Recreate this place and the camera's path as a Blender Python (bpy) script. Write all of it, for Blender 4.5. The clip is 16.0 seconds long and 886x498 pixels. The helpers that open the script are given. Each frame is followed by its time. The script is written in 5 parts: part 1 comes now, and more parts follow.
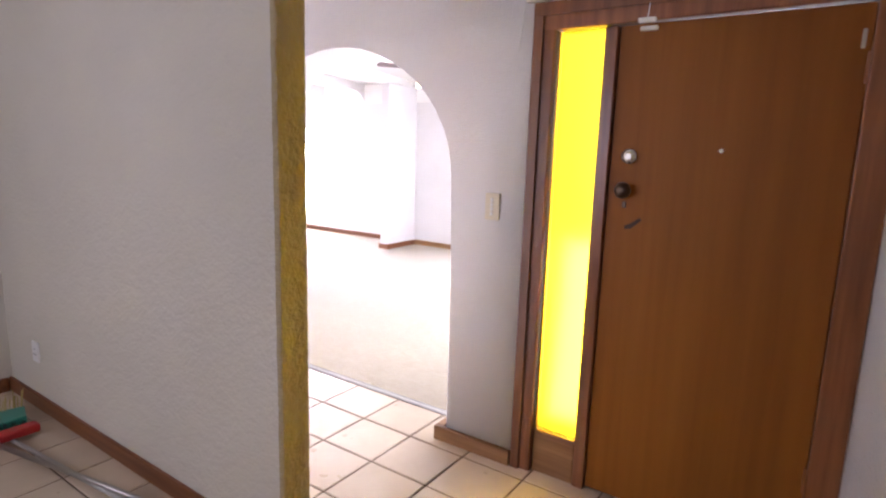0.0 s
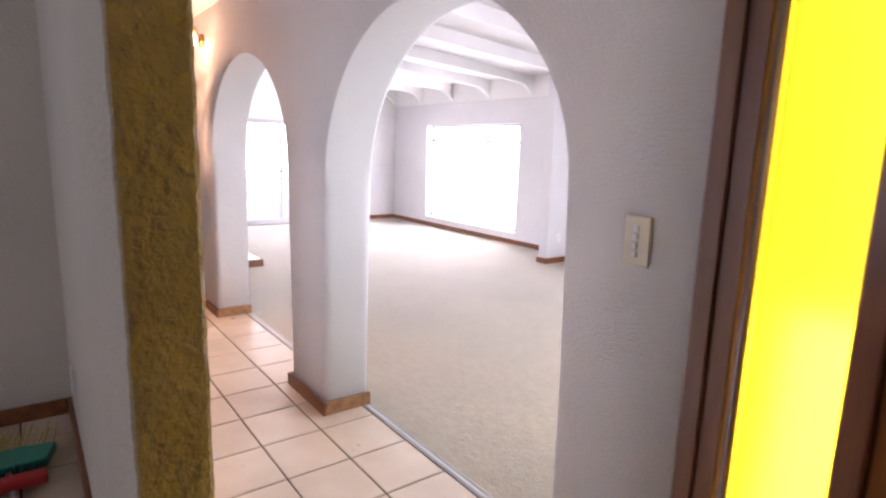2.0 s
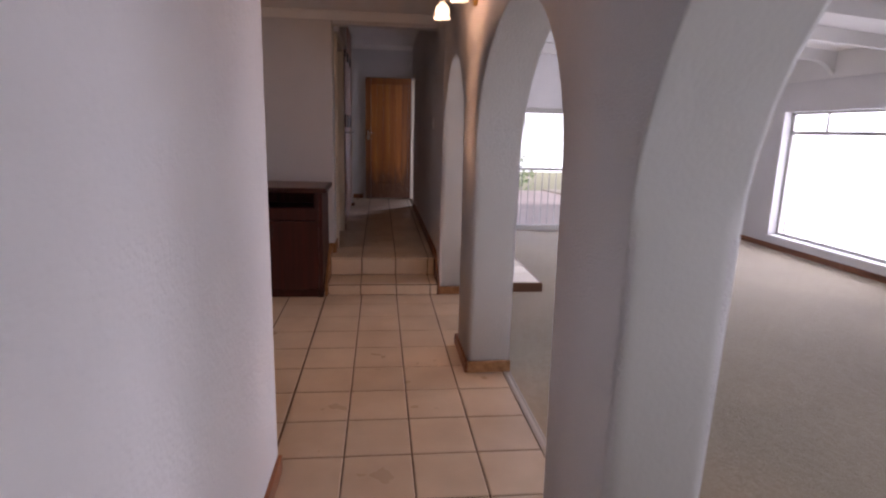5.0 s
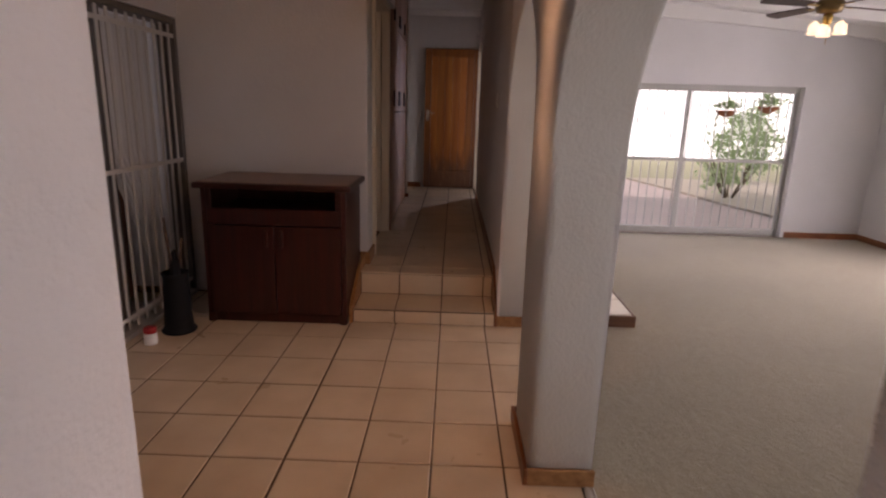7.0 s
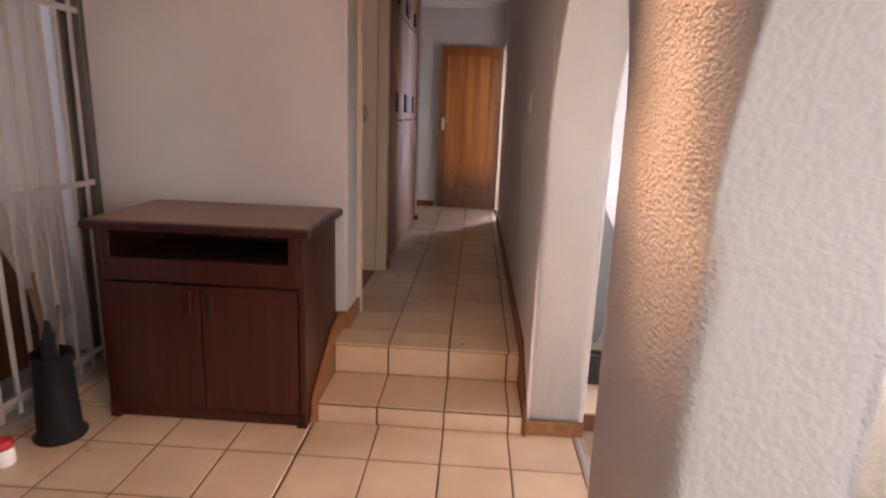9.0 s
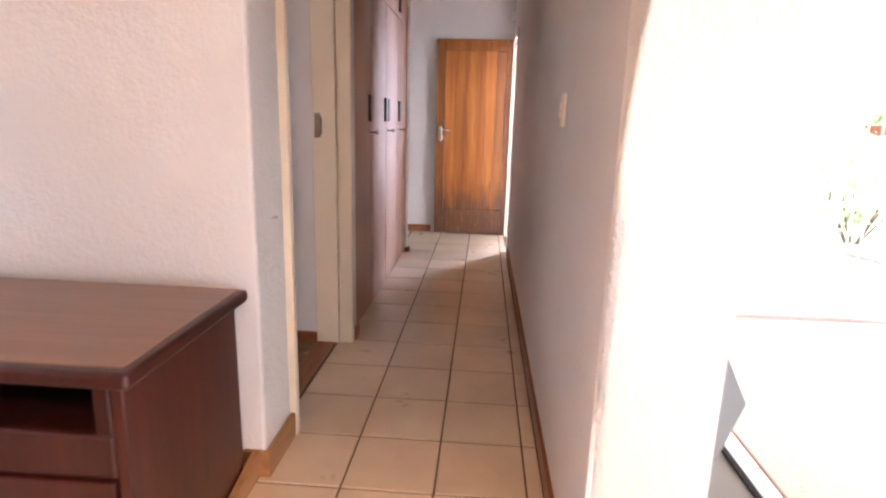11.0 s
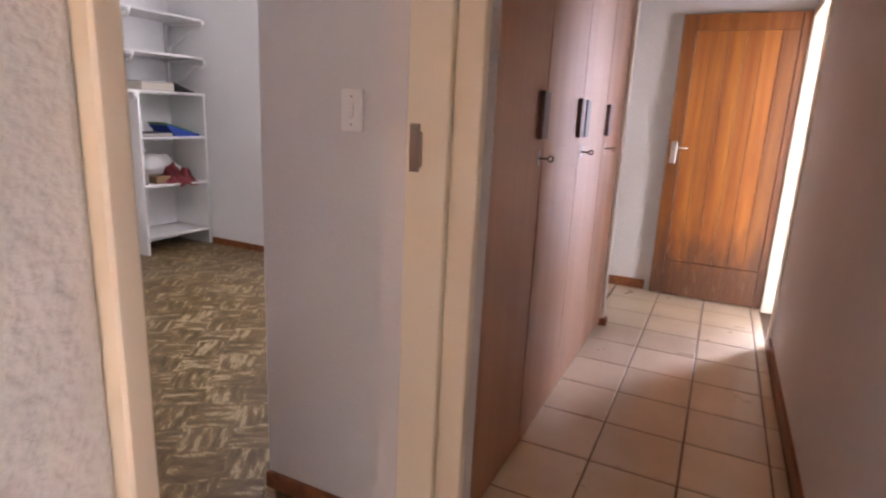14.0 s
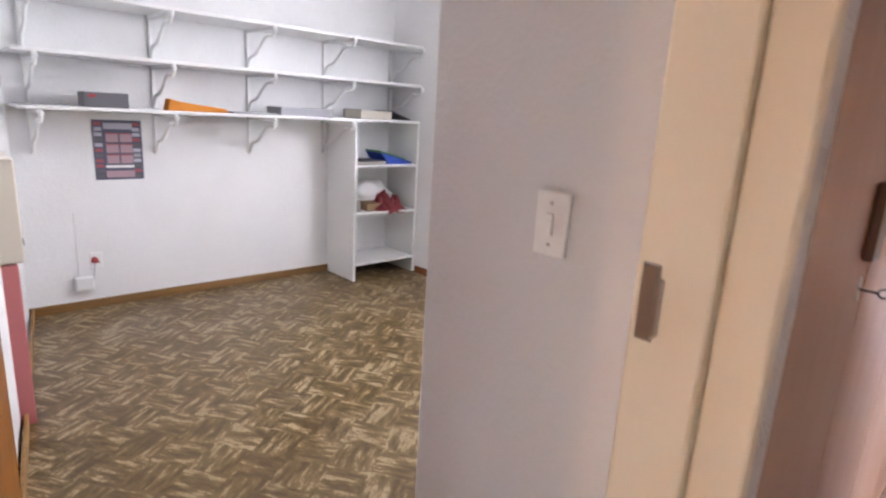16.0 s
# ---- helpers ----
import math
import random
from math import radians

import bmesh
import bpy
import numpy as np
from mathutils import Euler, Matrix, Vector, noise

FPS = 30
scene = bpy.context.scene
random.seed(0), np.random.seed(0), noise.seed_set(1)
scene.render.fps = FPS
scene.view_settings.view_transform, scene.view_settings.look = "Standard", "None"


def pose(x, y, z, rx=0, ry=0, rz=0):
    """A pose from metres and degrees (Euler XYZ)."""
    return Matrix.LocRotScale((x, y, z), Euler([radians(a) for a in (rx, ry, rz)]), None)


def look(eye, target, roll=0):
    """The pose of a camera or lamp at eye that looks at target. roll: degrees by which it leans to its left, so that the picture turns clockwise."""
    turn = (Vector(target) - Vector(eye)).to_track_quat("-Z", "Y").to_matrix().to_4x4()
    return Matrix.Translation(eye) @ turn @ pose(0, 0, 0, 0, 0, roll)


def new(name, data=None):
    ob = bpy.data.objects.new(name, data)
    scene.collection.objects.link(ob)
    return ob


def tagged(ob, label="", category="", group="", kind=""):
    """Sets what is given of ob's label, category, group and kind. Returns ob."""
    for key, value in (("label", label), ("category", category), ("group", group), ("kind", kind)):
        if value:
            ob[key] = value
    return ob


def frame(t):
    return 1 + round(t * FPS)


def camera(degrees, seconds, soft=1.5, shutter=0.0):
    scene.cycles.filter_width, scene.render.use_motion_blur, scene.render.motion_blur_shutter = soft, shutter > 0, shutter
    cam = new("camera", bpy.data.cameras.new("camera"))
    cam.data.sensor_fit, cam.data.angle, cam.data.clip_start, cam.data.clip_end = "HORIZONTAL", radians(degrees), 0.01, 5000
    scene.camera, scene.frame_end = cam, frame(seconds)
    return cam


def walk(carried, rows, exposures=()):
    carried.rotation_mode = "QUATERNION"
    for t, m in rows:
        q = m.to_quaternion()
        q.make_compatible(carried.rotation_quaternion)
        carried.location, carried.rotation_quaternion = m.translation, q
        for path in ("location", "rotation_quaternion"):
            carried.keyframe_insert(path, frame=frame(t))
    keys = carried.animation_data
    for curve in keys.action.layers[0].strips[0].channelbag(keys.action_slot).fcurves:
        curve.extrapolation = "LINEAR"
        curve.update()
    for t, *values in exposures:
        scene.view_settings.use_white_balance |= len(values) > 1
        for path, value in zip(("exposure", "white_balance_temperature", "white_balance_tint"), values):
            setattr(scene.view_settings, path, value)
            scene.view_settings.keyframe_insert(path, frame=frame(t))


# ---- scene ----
cam = camera(76.2, 16.0, soft=2.2, shutter=0.4)
PATH = [
    (0, (1.052, 0.167, 1.497), (-0.062, 1.791, 1.152), 1.8),
    (0.5, (0.956, 0.447, 1.485), (-0.232, 2.02, 1.143), 2.15),
    (1, (0.859, 0.746, 1.469), (-0.433, 2.234, 1.123), 1.95),
    (1.5, (0.77, 1, 1.471), (-0.678, 2.336, 1.122), 1.9),
    (2, (0.58, 1.238, 1.462), (-1, 2.415, 1.104), 1.75),
    (2.5, (0.382, 1.428, 1.452), (-1.297, 2.455, 1.094), 1.6),
    (3, (0.184, 1.62, 1.456), (-1.588, 2.475, 1.097), 1.55),
    (3.5, (0.018, 1.758, 1.491), (-1.85, 2.37, 1.123), 1.5),
    (4, (-0.253, 1.821, 1.492), (-2.169, 2.255, 1.119), 1.5),
    (6.5, (-1.876, 2.077, 1.435), (-3.818, 2.117, 0.957), 1.6),
    (7, (-2.157, 2.118, 1.474), (-4.097, 2.093, 0.99), 1.7),
    (7.5, (-2.455, 2.117, 1.465), (-4.395, 2.043, 0.984), 1.8),
    (8, (-2.762, 2.121, 1.462), (-4.703, 2.028, 0.989), 2.0),
    (8.5, (-3.117, 2.135, 1.464), (-5.058, 2.036, 0.994), 2.1),
    (9, (-3.429, 2.156, 1.469), (-5.373, 2.058, 1.008), 2.2),
    (9.5, (-3.789, 2.126, 1.478), (-5.734, 2.029, 1.021), 2.4),
    (10, (-4.076, 2.144, 1.475), (-6.022, 2.038, 1.025), 1.9),
    (12.5, (-5.692, 2.218, 1.552), (-7.618, 1.917, 1.103), 2.3),
    (13, (-5.922, 2.19, 1.537), (-7.807, 1.695, 1.085), 2.4),
    (13.5, (-6.124, 2.145, 1.532), (-7.943, 1.445, 1.081), 2.6),
    (14, (-6.342, 2.05, 1.54), (-8.097, 1.206, 1.084), 2.7),
    (14.5, (-6.555, 1.998, 1.592), (-8.206, 0.967, 1.132), 2.8),
    (15, (-6.643, 1.945, 1.612), (-8.174, 0.745, 1.148), 2.9),
    (15.5, (-6.765, 1.832, 1.616), (-8.19, 0.507, 1.153), 3.1),
    (16, (-6.842, 1.724, 1.724), (-8.161, 0.295, 1.257), 3.3),
]
EXPOSURES = [
    (0.0, 1.10, 6100, 32), (1.0, 0.65, 6100, 32), (1.5, 0.50, 6100, 31), (2.5, 0.03, 6000, 32), (3.5, -0.39, 6000, 34), (4.2, -0.95, 6100, 34),
    (6.3, -1.50, 6600, 32), (7.0, -1.52, 7100, 32), (8.0, -0.82, 7300, 30), (8.5, -0.38, 7100, 29), (9.0, 0.00, 6850, 30), (9.5, 0.68, 6600, 29), (10.2, 1.18, 6450, 28),
    (12.3, 1.42, 6350, 22), (13.0, 1.10, 6550, 26), (13.5, 1.05, 6700, 27), (14.0, 1.27, 6700, 27), (14.5, 1.65, 6350, 24), (15.5, 1.75, 6250, 22), (16.0, 1.75, 6350, 20),
]
walk(cam, [(t, look(eye, target, roll)) for t, eye, target, roll in PATH], EXPOSURES)

# ---- world, sun, large lights ----
world = bpy.data.worlds.new("sky")
scene.world = world
world.use_nodes = True
wn = world.node_tree.nodes
sky = wn.new("ShaderNodeTexSky")
sky.sky_type, sky.sun_disc = "NISHITA", False
sky.sun_elevation, sky.sun_rotation = radians(58), radians(150)
world.node_tree.links.new(sky.outputs[0], wn["Background"].inputs[0])
wn["Background"].inputs[1].default_value = 0.15


def sun_lamp():
    d = bpy.data.lights.new("sun", "SUN")
    d.energy, d.angle, d.color = 5.0, radians(0.5), (1.0, 0.94, 0.85)
    ob = new("sun", d)
    el, az = radians(58), radians(150)
    way = Vector((math.sin(az) * math.cos(el), math.cos(az) * math.cos(el), math.sin(el)))
    ob.matrix_world = Matrix.Translation((0, 0, 30)) @ way.to_track_quat("Z", "Y").to_matrix().to_4x4()


sun_lamp()


def window_lamp(name, eye, target, w, h, watts, colour=(0.93, 0.96, 1.0)):
    d = bpy.data.lights.new(name, "AREA")
    d.shape, d.size, d.size_y, d.energy, d.color = "RECTANGLE", w, h, watts, colour
    ob = new(name, d)
    ob.matrix_world = look(eye, target)
    return ob


window_lamp("window_daylight", (-6.92, 7.50, 1.0), (-6.92, 0, 0.6), 2.4, 1.62, 145)
window_lamp("side_window_daylight", (-1.65, 7.50, 1.0), (-1.65, 0, 0.6), 1.6, 1.62, 92, (0.86, 0.92, 1.0))
window_lamp("garden_door_daylight", (-11.60, 3.27, 1.45), (-9.0, 1.80, 0.7), 0.55, 1.7, 120, (0.72, 0.81, 1.0))
window_lamp("sidelight_daylight", (0.13, 2.80, 0.62), (0.13, 0, 0.9), 0.3, 0.9, 7)
# unseen fill light added for the study, shining in through its right wall
window_lamp("study_window_daylight", (-10.40, -0.25, 2.22), (-8.2, -1.6, 1.2), 1.4, 1.1, 31)
# added fill light for the entrance nook, which has no window
window_lamp("nook_window_daylight", (-1.2, -1.55, 1.5), (-1.4, 2, 1.0), 1.6, 1.1, 16)
window_lamp("dining_door_daylight", (-5.0, -1.3, 2.25), (-5.3, 2.46, 1.15), 2.0, 1.1, 11, (0.88, 0.93, 1.0))


def bulb(place, watts, name):
    d = bpy.data.lights.new(name, "POINT")
    d.energy, d.color, d.shadow_soft_size = watts, (1.0, 0.57, 0.29), 0.025
    new(name, d).location = place
    # most of the light leaves by the shade's open foot
    d = bpy.data.lights.new(name, "SPOT")
    d.energy, d.color, d.shadow_soft_size = watts * 3.5, (1.0, 0.57, 0.29), 0.025
    d.spot_size, d.spot_blend = radians(118), 0.5
    new(name, d).location = place


# ---- materials ----
def material(name, base=(0.8, 0.8, 0.8), rough=0.6, metal=0.0):
    m = bpy.data.materials.new(name)
    m.use_nodes = True
    b = m.node_tree.nodes["Principled BSDF"]
    b.inputs["Base Color"].default_value = (*base, 1)
    b.inputs["Roughness"].default_value = rough
    b.inputs["Metallic"].default_value = metal
    return m


class Tree:
    """Short hand for wiring a material's nodes."""

    def __init__(self, m):
        self.t = m.node_tree
        self.b = self.t.nodes["Principled BSDF"]

    def node(self, kind, **inputs):
        n = self.t.nodes.new(kind)
        for k, v in inputs.items():
            key = k.replace("_", " ")
            if hasattr(v, "is_linked"):
                self.t.links.new(v, n.inputs[key])
            else:
                n.inputs[key].default_value = v
        return n

    def link(self, a, b):
        self.t.links.new(a, b)

    def coords(self, scale=(1, 1, 1), space="Object", turn=(0, 0, 0)):
        c = self.t.nodes.new("ShaderNodeTexCoord")
        m = self.t.nodes.new("ShaderNodeMapping")
        m.inputs["Scale"].default_value = scale
        m.inputs["Rotation"].default_value = turn
        self.link(c.outputs[space], m.inputs["Vector"])
        return m.outputs[0]

    def world(self, scale=(1, 1, 1)):
        g = self.t.nodes.new("ShaderNodeNewGeometry")
        m = self.t.nodes.new("ShaderNodeMapping")
        m.inputs["Scale"].default_value = scale
        self.link(g.outputs["Position"], m.inputs["Vector"])
        return m.outputs[0]

    def noise(self, vec, scale, detail=4, rough=0.55):
        return self.node("ShaderNodeTexNoise", Vector=vec, Scale=scale, Detail=detail, Roughness=rough).outputs["Fac"]

    def ramp(self, fac, *stops):
        r = self.t.nodes.new("ShaderNodeValToRGB")
        e = r.color_ramp.elements
        while len(e) < len(stops):
            e.new(0.5)
        for s, (p, c) in zip(e, stops):
            s.position = p
            s.color = (*c, 1) if len(c) == 3 else c
        self.link(fac, r.inputs[0])
        return r.outputs[0]

    def mix(self, fac, a, b, how="MIX"):
        n = self.t.nodes.new("ShaderNodeMix")
        n.data_type, n.blend_type = "RGBA", how
        for s, v in ((n.inputs[0], fac), (n.inputs[6], a), (n.inputs[7], b)):
            if hasattr(v, "is_linked"):
                self.link(v, s)
            else:
                s.default_value = v if isinstance(v, float) else (*v, 1)
        return n.outputs[2]

    def bump(self, height, strength, distance):
        n = self.node("ShaderNodeBump", Height=height, Strength=strength, Distance=distance)
        self.link(n.outputs[0], self.b.inputs["Normal"])

    def colour(self, c):
        self.link(c, self.b.inputs["Base Color"])

    def roughness(self, c):
        self.link(c, self.b.inputs["Roughness"])


def tint(c, k):
    return tuple(min(1.0, v * k) for v in c)


def plaster(name, base, relief=1.0, size=1.0, rough=0.7, pebble=0.5, smooth_from=None):
    m = material(name, base, rough)
    t = Tree(m)
    v = t.world()
    big = t.noise(v, 1.3, 3)
    c = t.ramp(big, (0.3, tint(base, 0.94)), (0.7, tint(base, 1.03)))
    scuff = t.noise(v, 9, 6, 0.7)
    t.colour(t.mix(t.ramp(scuff, (0.62, (0, 0, 0)), (0.8, (0.35, 0.35, 0.35))), c, tint(base, 0.86)))
    fine = t.noise(v, 70 / size, 3)
    low = t.noise(v, 22 / size, 2)
    mixed = t.mix(pebble, t.ramp(fine, (0.35, (0, 0, 0)), (0.65, (1, 1, 1))), t.ramp(low, (0.35, (0, 0, 0)), (0.65, (1, 1, 1))))
    if smooth_from is not None:
        # trowelled smoother towards the front door
        sep = t.node("ShaderNodeSeparateXYZ", Vector=v)
        fall = t.node("ShaderNodeMapRange", Value=sep.outputs["X"])
        fall.inputs["From Min"].default_value, fall.inputs["From Max"].default_value = smooth_from - 0.5, smooth_from
        fall.inputs["To Min"].default_value, fall.inputs["To Max"].default_value = 1.0, 0.3
        mixed = t.mix(1.0, mixed, fall.outputs[0], "MULTIPLY")
    t.bump(mixed, 0.75, 0.005 * relief)
    return m


def wood(name, dark, light, along="z", rough=0.42, scale=1.0, coat=0.0, spread=(0.76, 1.18)):
    m = material(name, light, rough)
    t = Tree(m)
    s = {"x": (0.7, 14, 14), "y": (14, 0.7, 14), "z": (14, 14, 0.7)}[along]
    v = t.world(tuple(k * scale for k in s))
    g = t.noise(v, 1.6, 6, 0.6)
    fine = t.noise(v, 9, 3)
    info = t.t.nodes.new("ShaderNodeObjectInfo")
    c = t.ramp(g, (0.28, dark), (0.72, light))
    c = t.mix(t.ramp(fine, (0.5, (0, 0, 0)), (0.75, (0.4, 0.4, 0.4))), c, dark)
    hsv = t.node("ShaderNodeHueSaturation", Color=c)
    val = t.node("ShaderNodeMapRange", Value=info.outputs["Random"])
    val.inputs["To Min"].default_value, val.inputs["To Max"].default_value = spread
    t.link(val.outputs[0], hsv.inputs["Value"])
    t.colour(hsv.outputs[0])
    t.bump(fine, 0.25, 0.001)
    t.b.inputs["Coat Weight"].default_value = coat
    t.b.inputs["Coat Roughness"].default_value = 0.25
    return m


M_WALL = plaster("white_textured_plaster", (0.70, 0.69, 0.69), 0.5)
M_ARCH = plaster("roughcast_plaster", (0.70, 0.69, 0.69), 1.9, 0.52, 0.7, 0.25, -2.2)
M_REVEAL = plaster("floated_reveal_plaster", (0.69, 0.70, 0.68), 0.42, 0.9, 0.7, 0.35, -2.2)
M_END = plaster("dabbed_plaster", (0.66, 0.66, 0.64), 1.1, 1.25, 0.6, 0.6)
M_CORR = plaster("worn_corridor_plaster", (0.68, 0.66, 0.65), 0.4, 1.0)
M_NOOK = plaster("grey_beige_plaster", (0.65, 0.615, 0.53), 0.9)
M_OLIVE = plaster("olive_ochre_paint", (0.40, 0.315, 0.17), 2.4, 1.8, 0.5)
# study plaster in a darker tone: shade put into the switch wall's colour
M_SWALL = plaster("dimmed_study_plaster", (0.64, 0.63, 0.63), 0.25)
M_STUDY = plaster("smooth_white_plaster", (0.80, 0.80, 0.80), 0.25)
M_CEIL = plaster("white_ceiling_board", (0.80, 0.79, 0.77), 0.12)
M_SKIRT = wood("brown_varnished_skirting", (0.14, 0.042, 0.013), (0.31, 0.115, 0.042), "x", 0.4)
M_SKIRT_PALE = wood("worn_oak_skirting", (0.20, 0.09, 0.03), (0.42, 0.22, 0.09), "x", 0.5)
M_GROUT = material("dark_brown_grout", (0.105, 0.06, 0.036), 0.9)


def tile_material():
    m = material("glazed_cream_tile", (0.62, 0.50, 0.37), 0.25)
    t = Tree(m)
    info = t.t.nodes.new("ShaderNodeObjectInfo")
    v = t.world()
    n = t.noise(v, 3, 3, 0.5)
    base = t.ramp(n, (0.3, (0.51, 0.405, 0.29)), (0.7, (0.63, 0.52, 0.39)))
    hsv = t.node("ShaderNodeHueSaturation", Color=base)
    val = t.node("ShaderNodeMapRange", Value=info.outputs["Random"])
    val.inputs["To Min"].default_value, val.inputs["To Max"].default_value = 0.93, 1.06
    t.link(val.outputs[0], hsv.inputs["Value"])
    t.colour(hsv.outputs[0])
    t.roughness(t.ramp(t.noise(v, 5, 3), (0.3, (0.27, 0.27, 0.27)), (0.7, (0.36, 0.36, 0.36))))
    return m


M_TILE = tile_material()


def carpet_material():
    m = material("beige_loop_carpet", (0.40, 0.33, 0.27), 0.95)
    t = Tree(m)
    v = t.world()
    big = t.ramp(t.noise(v, 1.1, 4), (0.3, (0.30, 0.245, 0.155)), (0.7, (0.38, 0.31, 0.20)))
    spot = t.ramp(t.noise(v, 4, 6, 0.7), (0.66, (0, 0, 0)), (0.78, (0.5, 0.5, 0.5)))
    c = t.mix(spot, big, (0.27, 0.22, 0.14))
    tread = t.noise(t.world((1, 1.6, 1)), 13, 4, 0.7)
    c = t.mix(t.ramp(tread, (0.42, (0.38, 0.38, 0.38)), (0.60, (0, 0, 0))), c, (0.235, 0.19, 0.12))
    pile = t.noise(v, 140, 3)
    t.colour(t.mix(t.ramp(pile, (0.35, (0.35, 0.35, 0.35)), (0.65, (0, 0, 0))), c, (0.20, 0.16, 0.10)))
    t.bump(t.mix(0.5, pile, t.noise(v, 34, 3)), 0.9, 0.012)
    t.b.inputs["Sheen Weight"].default_value = 0.3
    return m


M_CARPET = carpet_material()


def vinyl_material():
    """Short pale strips on brown, laid both ways in loose blocks and turned from the walls."""
    m = material("brown_parquet_pattern_vinyl", (0.25, 0.18, 0.09), 0.5)
    t = Tree(m)
    turned = t.t.nodes.new("ShaderNodeMapping")
    turned.inputs["Rotation"].default_value = (0, 0, radians(-36))
    t.link(t.world(), turned.inputs["Vector"])
    v = turned.outputs[0]
    wobble = t.node("ShaderNodeTexNoise", Vector=v, Scale=6.0, Detail=2.0)
    push = t.node("ShaderNodeVectorMath")
    push.operation = "MULTIPLY_ADD"
    t.link(wobble.outputs["Color"], push.inputs[0])
    push.inputs[1].default_value = (0.10, 0.10, 0.0)
    t.link(v, push.inputs[2])
    check = t.node("ShaderNodeTexChecker", Vector=push.outputs[0], Scale=5.6)

    def strips(scale):
        k = t.t.nodes.new("ShaderNodeMapping")
        k.inputs["Scale"].default_value = scale
        t.link(v, k.inputs["Vector"])
        return t.noise(k.outputs[0], 1, 6, 0.66)

    strip = t.mix(0.22, t.mix(check.outputs["Fac"], strips((7, 34, 1)), strips((34, 7, 1))), t.noise(v, 4, 3))
    c = t.ramp(strip, (0.42, (0.095, 0.054, 0.017)), (0.49, (0.155, 0.096, 0.034)), (0.535, (0.21, 0.138, 0.058)), (0.575, (0.42, 0.325, 0.19)))
    speck = t.noise(v, 110, 2)
    t.colour(t.mix(t.ramp(speck, (0.5, (0, 0, 0)), (0.62, (0.6, 0.6, 0.6))), c, (0.13, 0.085, 0.04)))
    t.roughness(t.ramp(t.noise(v, 3), (0.3, (0.30, 0.30, 0.30)), (0.7, (0.46, 0.46, 0.46))))
    t.bump(strip, 0.2, 0.001)
    return m


M_VINYL = vinyl_material()
M_DOOR = wood("orange_brown_veneer", (0.165, 0.050, 0.004), (0.285, 0.103, 0.011), "z", 0.50, 0.16)
M_DOOR.node_tree.nodes["Principled BSDF"].inputs["Specular IOR Level"].default_value = 0.25
M_FRAME = wood("dark_red_brown_hardwood", (0.14, 0.044, 0.015), (0.30, 0.11, 0.038), "z", 0.35, 1, 0.3)
M_PLANK = wood("orange_pine_boards", (0.18, 0.042, 0.010), (0.42, 0.155, 0.028), "z", 0.40, 0.6, 0.2, (0.62, 1.28))


def weathered(m):
    """Water stains and scuffs creeping up the foot of a door, with a ragged edge."""
    t = Tree(m)
    old = t.b.inputs["Base Color"].links[0].from_socket
    g = t.t.nodes.new("ShaderNodeNewGeometry")
    sep = t.node("ShaderNodeSeparateXYZ", Vector=g.outputs["Position"])
    rag = t.noise(t.world((1, 9, 2)), 2.0, 5, 0.65)
    h = t.node("ShaderNodeMath")
    h.operation = "MULTIPLY_ADD"
    t.link(rag, h.inputs[0])
    h.inputs[1].default_value = -0.8
    t.link(sep.outputs["Z"], h.inputs[2])
    stain = t.ramp(h.outputs[0], (0.10, (0.85, 0.85, 0.85)), (0.50, (0, 0, 0)))
    c = t.mix(stain, old, (0.07, 0.03, 0.018))
    scuff = t.ramp(t.noise(t.world((1, 30, 4)), 2.0, 6, 0.7), (0.52, (0, 0, 0)), (0.68, (0.7, 0.7, 0.7)))
    low = t.ramp(sep.outputs["Z"], (0.50, (1, 1, 1)), (0.56, (0, 0, 0)))
    both = t.mix(1.0, scuff, low, "MULTIPLY")
    t.colour(t.mix(both, c, (0.24, 0.15, 0.09)))
    return m


weathered(M_PLANK)
M_CUP = wood("pale_veneer_cupboard", (0.27, 0.115, 0.055), (0.41, 0.215, 0.115), "z", 0.50, 0.22, 0.12, (0.96, 1.04))
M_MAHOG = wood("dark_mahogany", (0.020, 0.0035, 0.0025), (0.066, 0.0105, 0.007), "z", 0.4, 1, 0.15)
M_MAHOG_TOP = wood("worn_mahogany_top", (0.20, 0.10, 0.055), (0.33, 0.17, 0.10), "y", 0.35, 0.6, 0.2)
M_CREAM = material("cream_enamel_paint", (0.74, 0.67, 0.54), 0.45)
M_WHITE = material("white_enamel_paint", (0.80, 0.80, 0.79), 0.4)
M_SWITCH = material("ivory_plastic", (0.72, 0.66, 0.52), 0.35)
M_CHROME = material("chrome", (0.75, 0.75, 0.75), 0.15, 1.0)
M_STEEL = material("brushed_steel", (0.45, 0.43, 0.40), 0.35, 1.0)
M_ALU = material("grey_aluminium", (0.46, 0.45, 0.43), 0.55, 0.4)
M_BLACK = material("black_plastic", (0.010, 0.011, 0.014), 0.7)
M_BLACK.node_tree.nodes["Principled BSDF"].inputs["Specular IOR Level"].default_value = 0.2
M_BRASS = material("aged_brass", (0.45, 0.30, 0.10), 0.3, 1.0)


def glass_material():
    m = material("clear_glass", (1, 1, 1), 0.0)
    b = m.node_tree.nodes["Principled BSDF"]
    b.inputs["Transmission Weight"].default_value = 1.0
    b.inputs["IOR"].default_value = 1.1
    return m


M_GLASS = glass_material()


def yellow_glass():
    m = material("yellow_obscure_glass", (1.0, 0.72, 0.01), 0.55)
    t = Tree(m)
    t.b.inputs["Transmission Weight"].default_value = 1.0
    t.b.inputs["IOR"].default_value = 1.25
    t.bump(t.noise(t.world(), 120, 3), 0.4, 0.002)
    return m


M_YELLOW = yellow_glass()


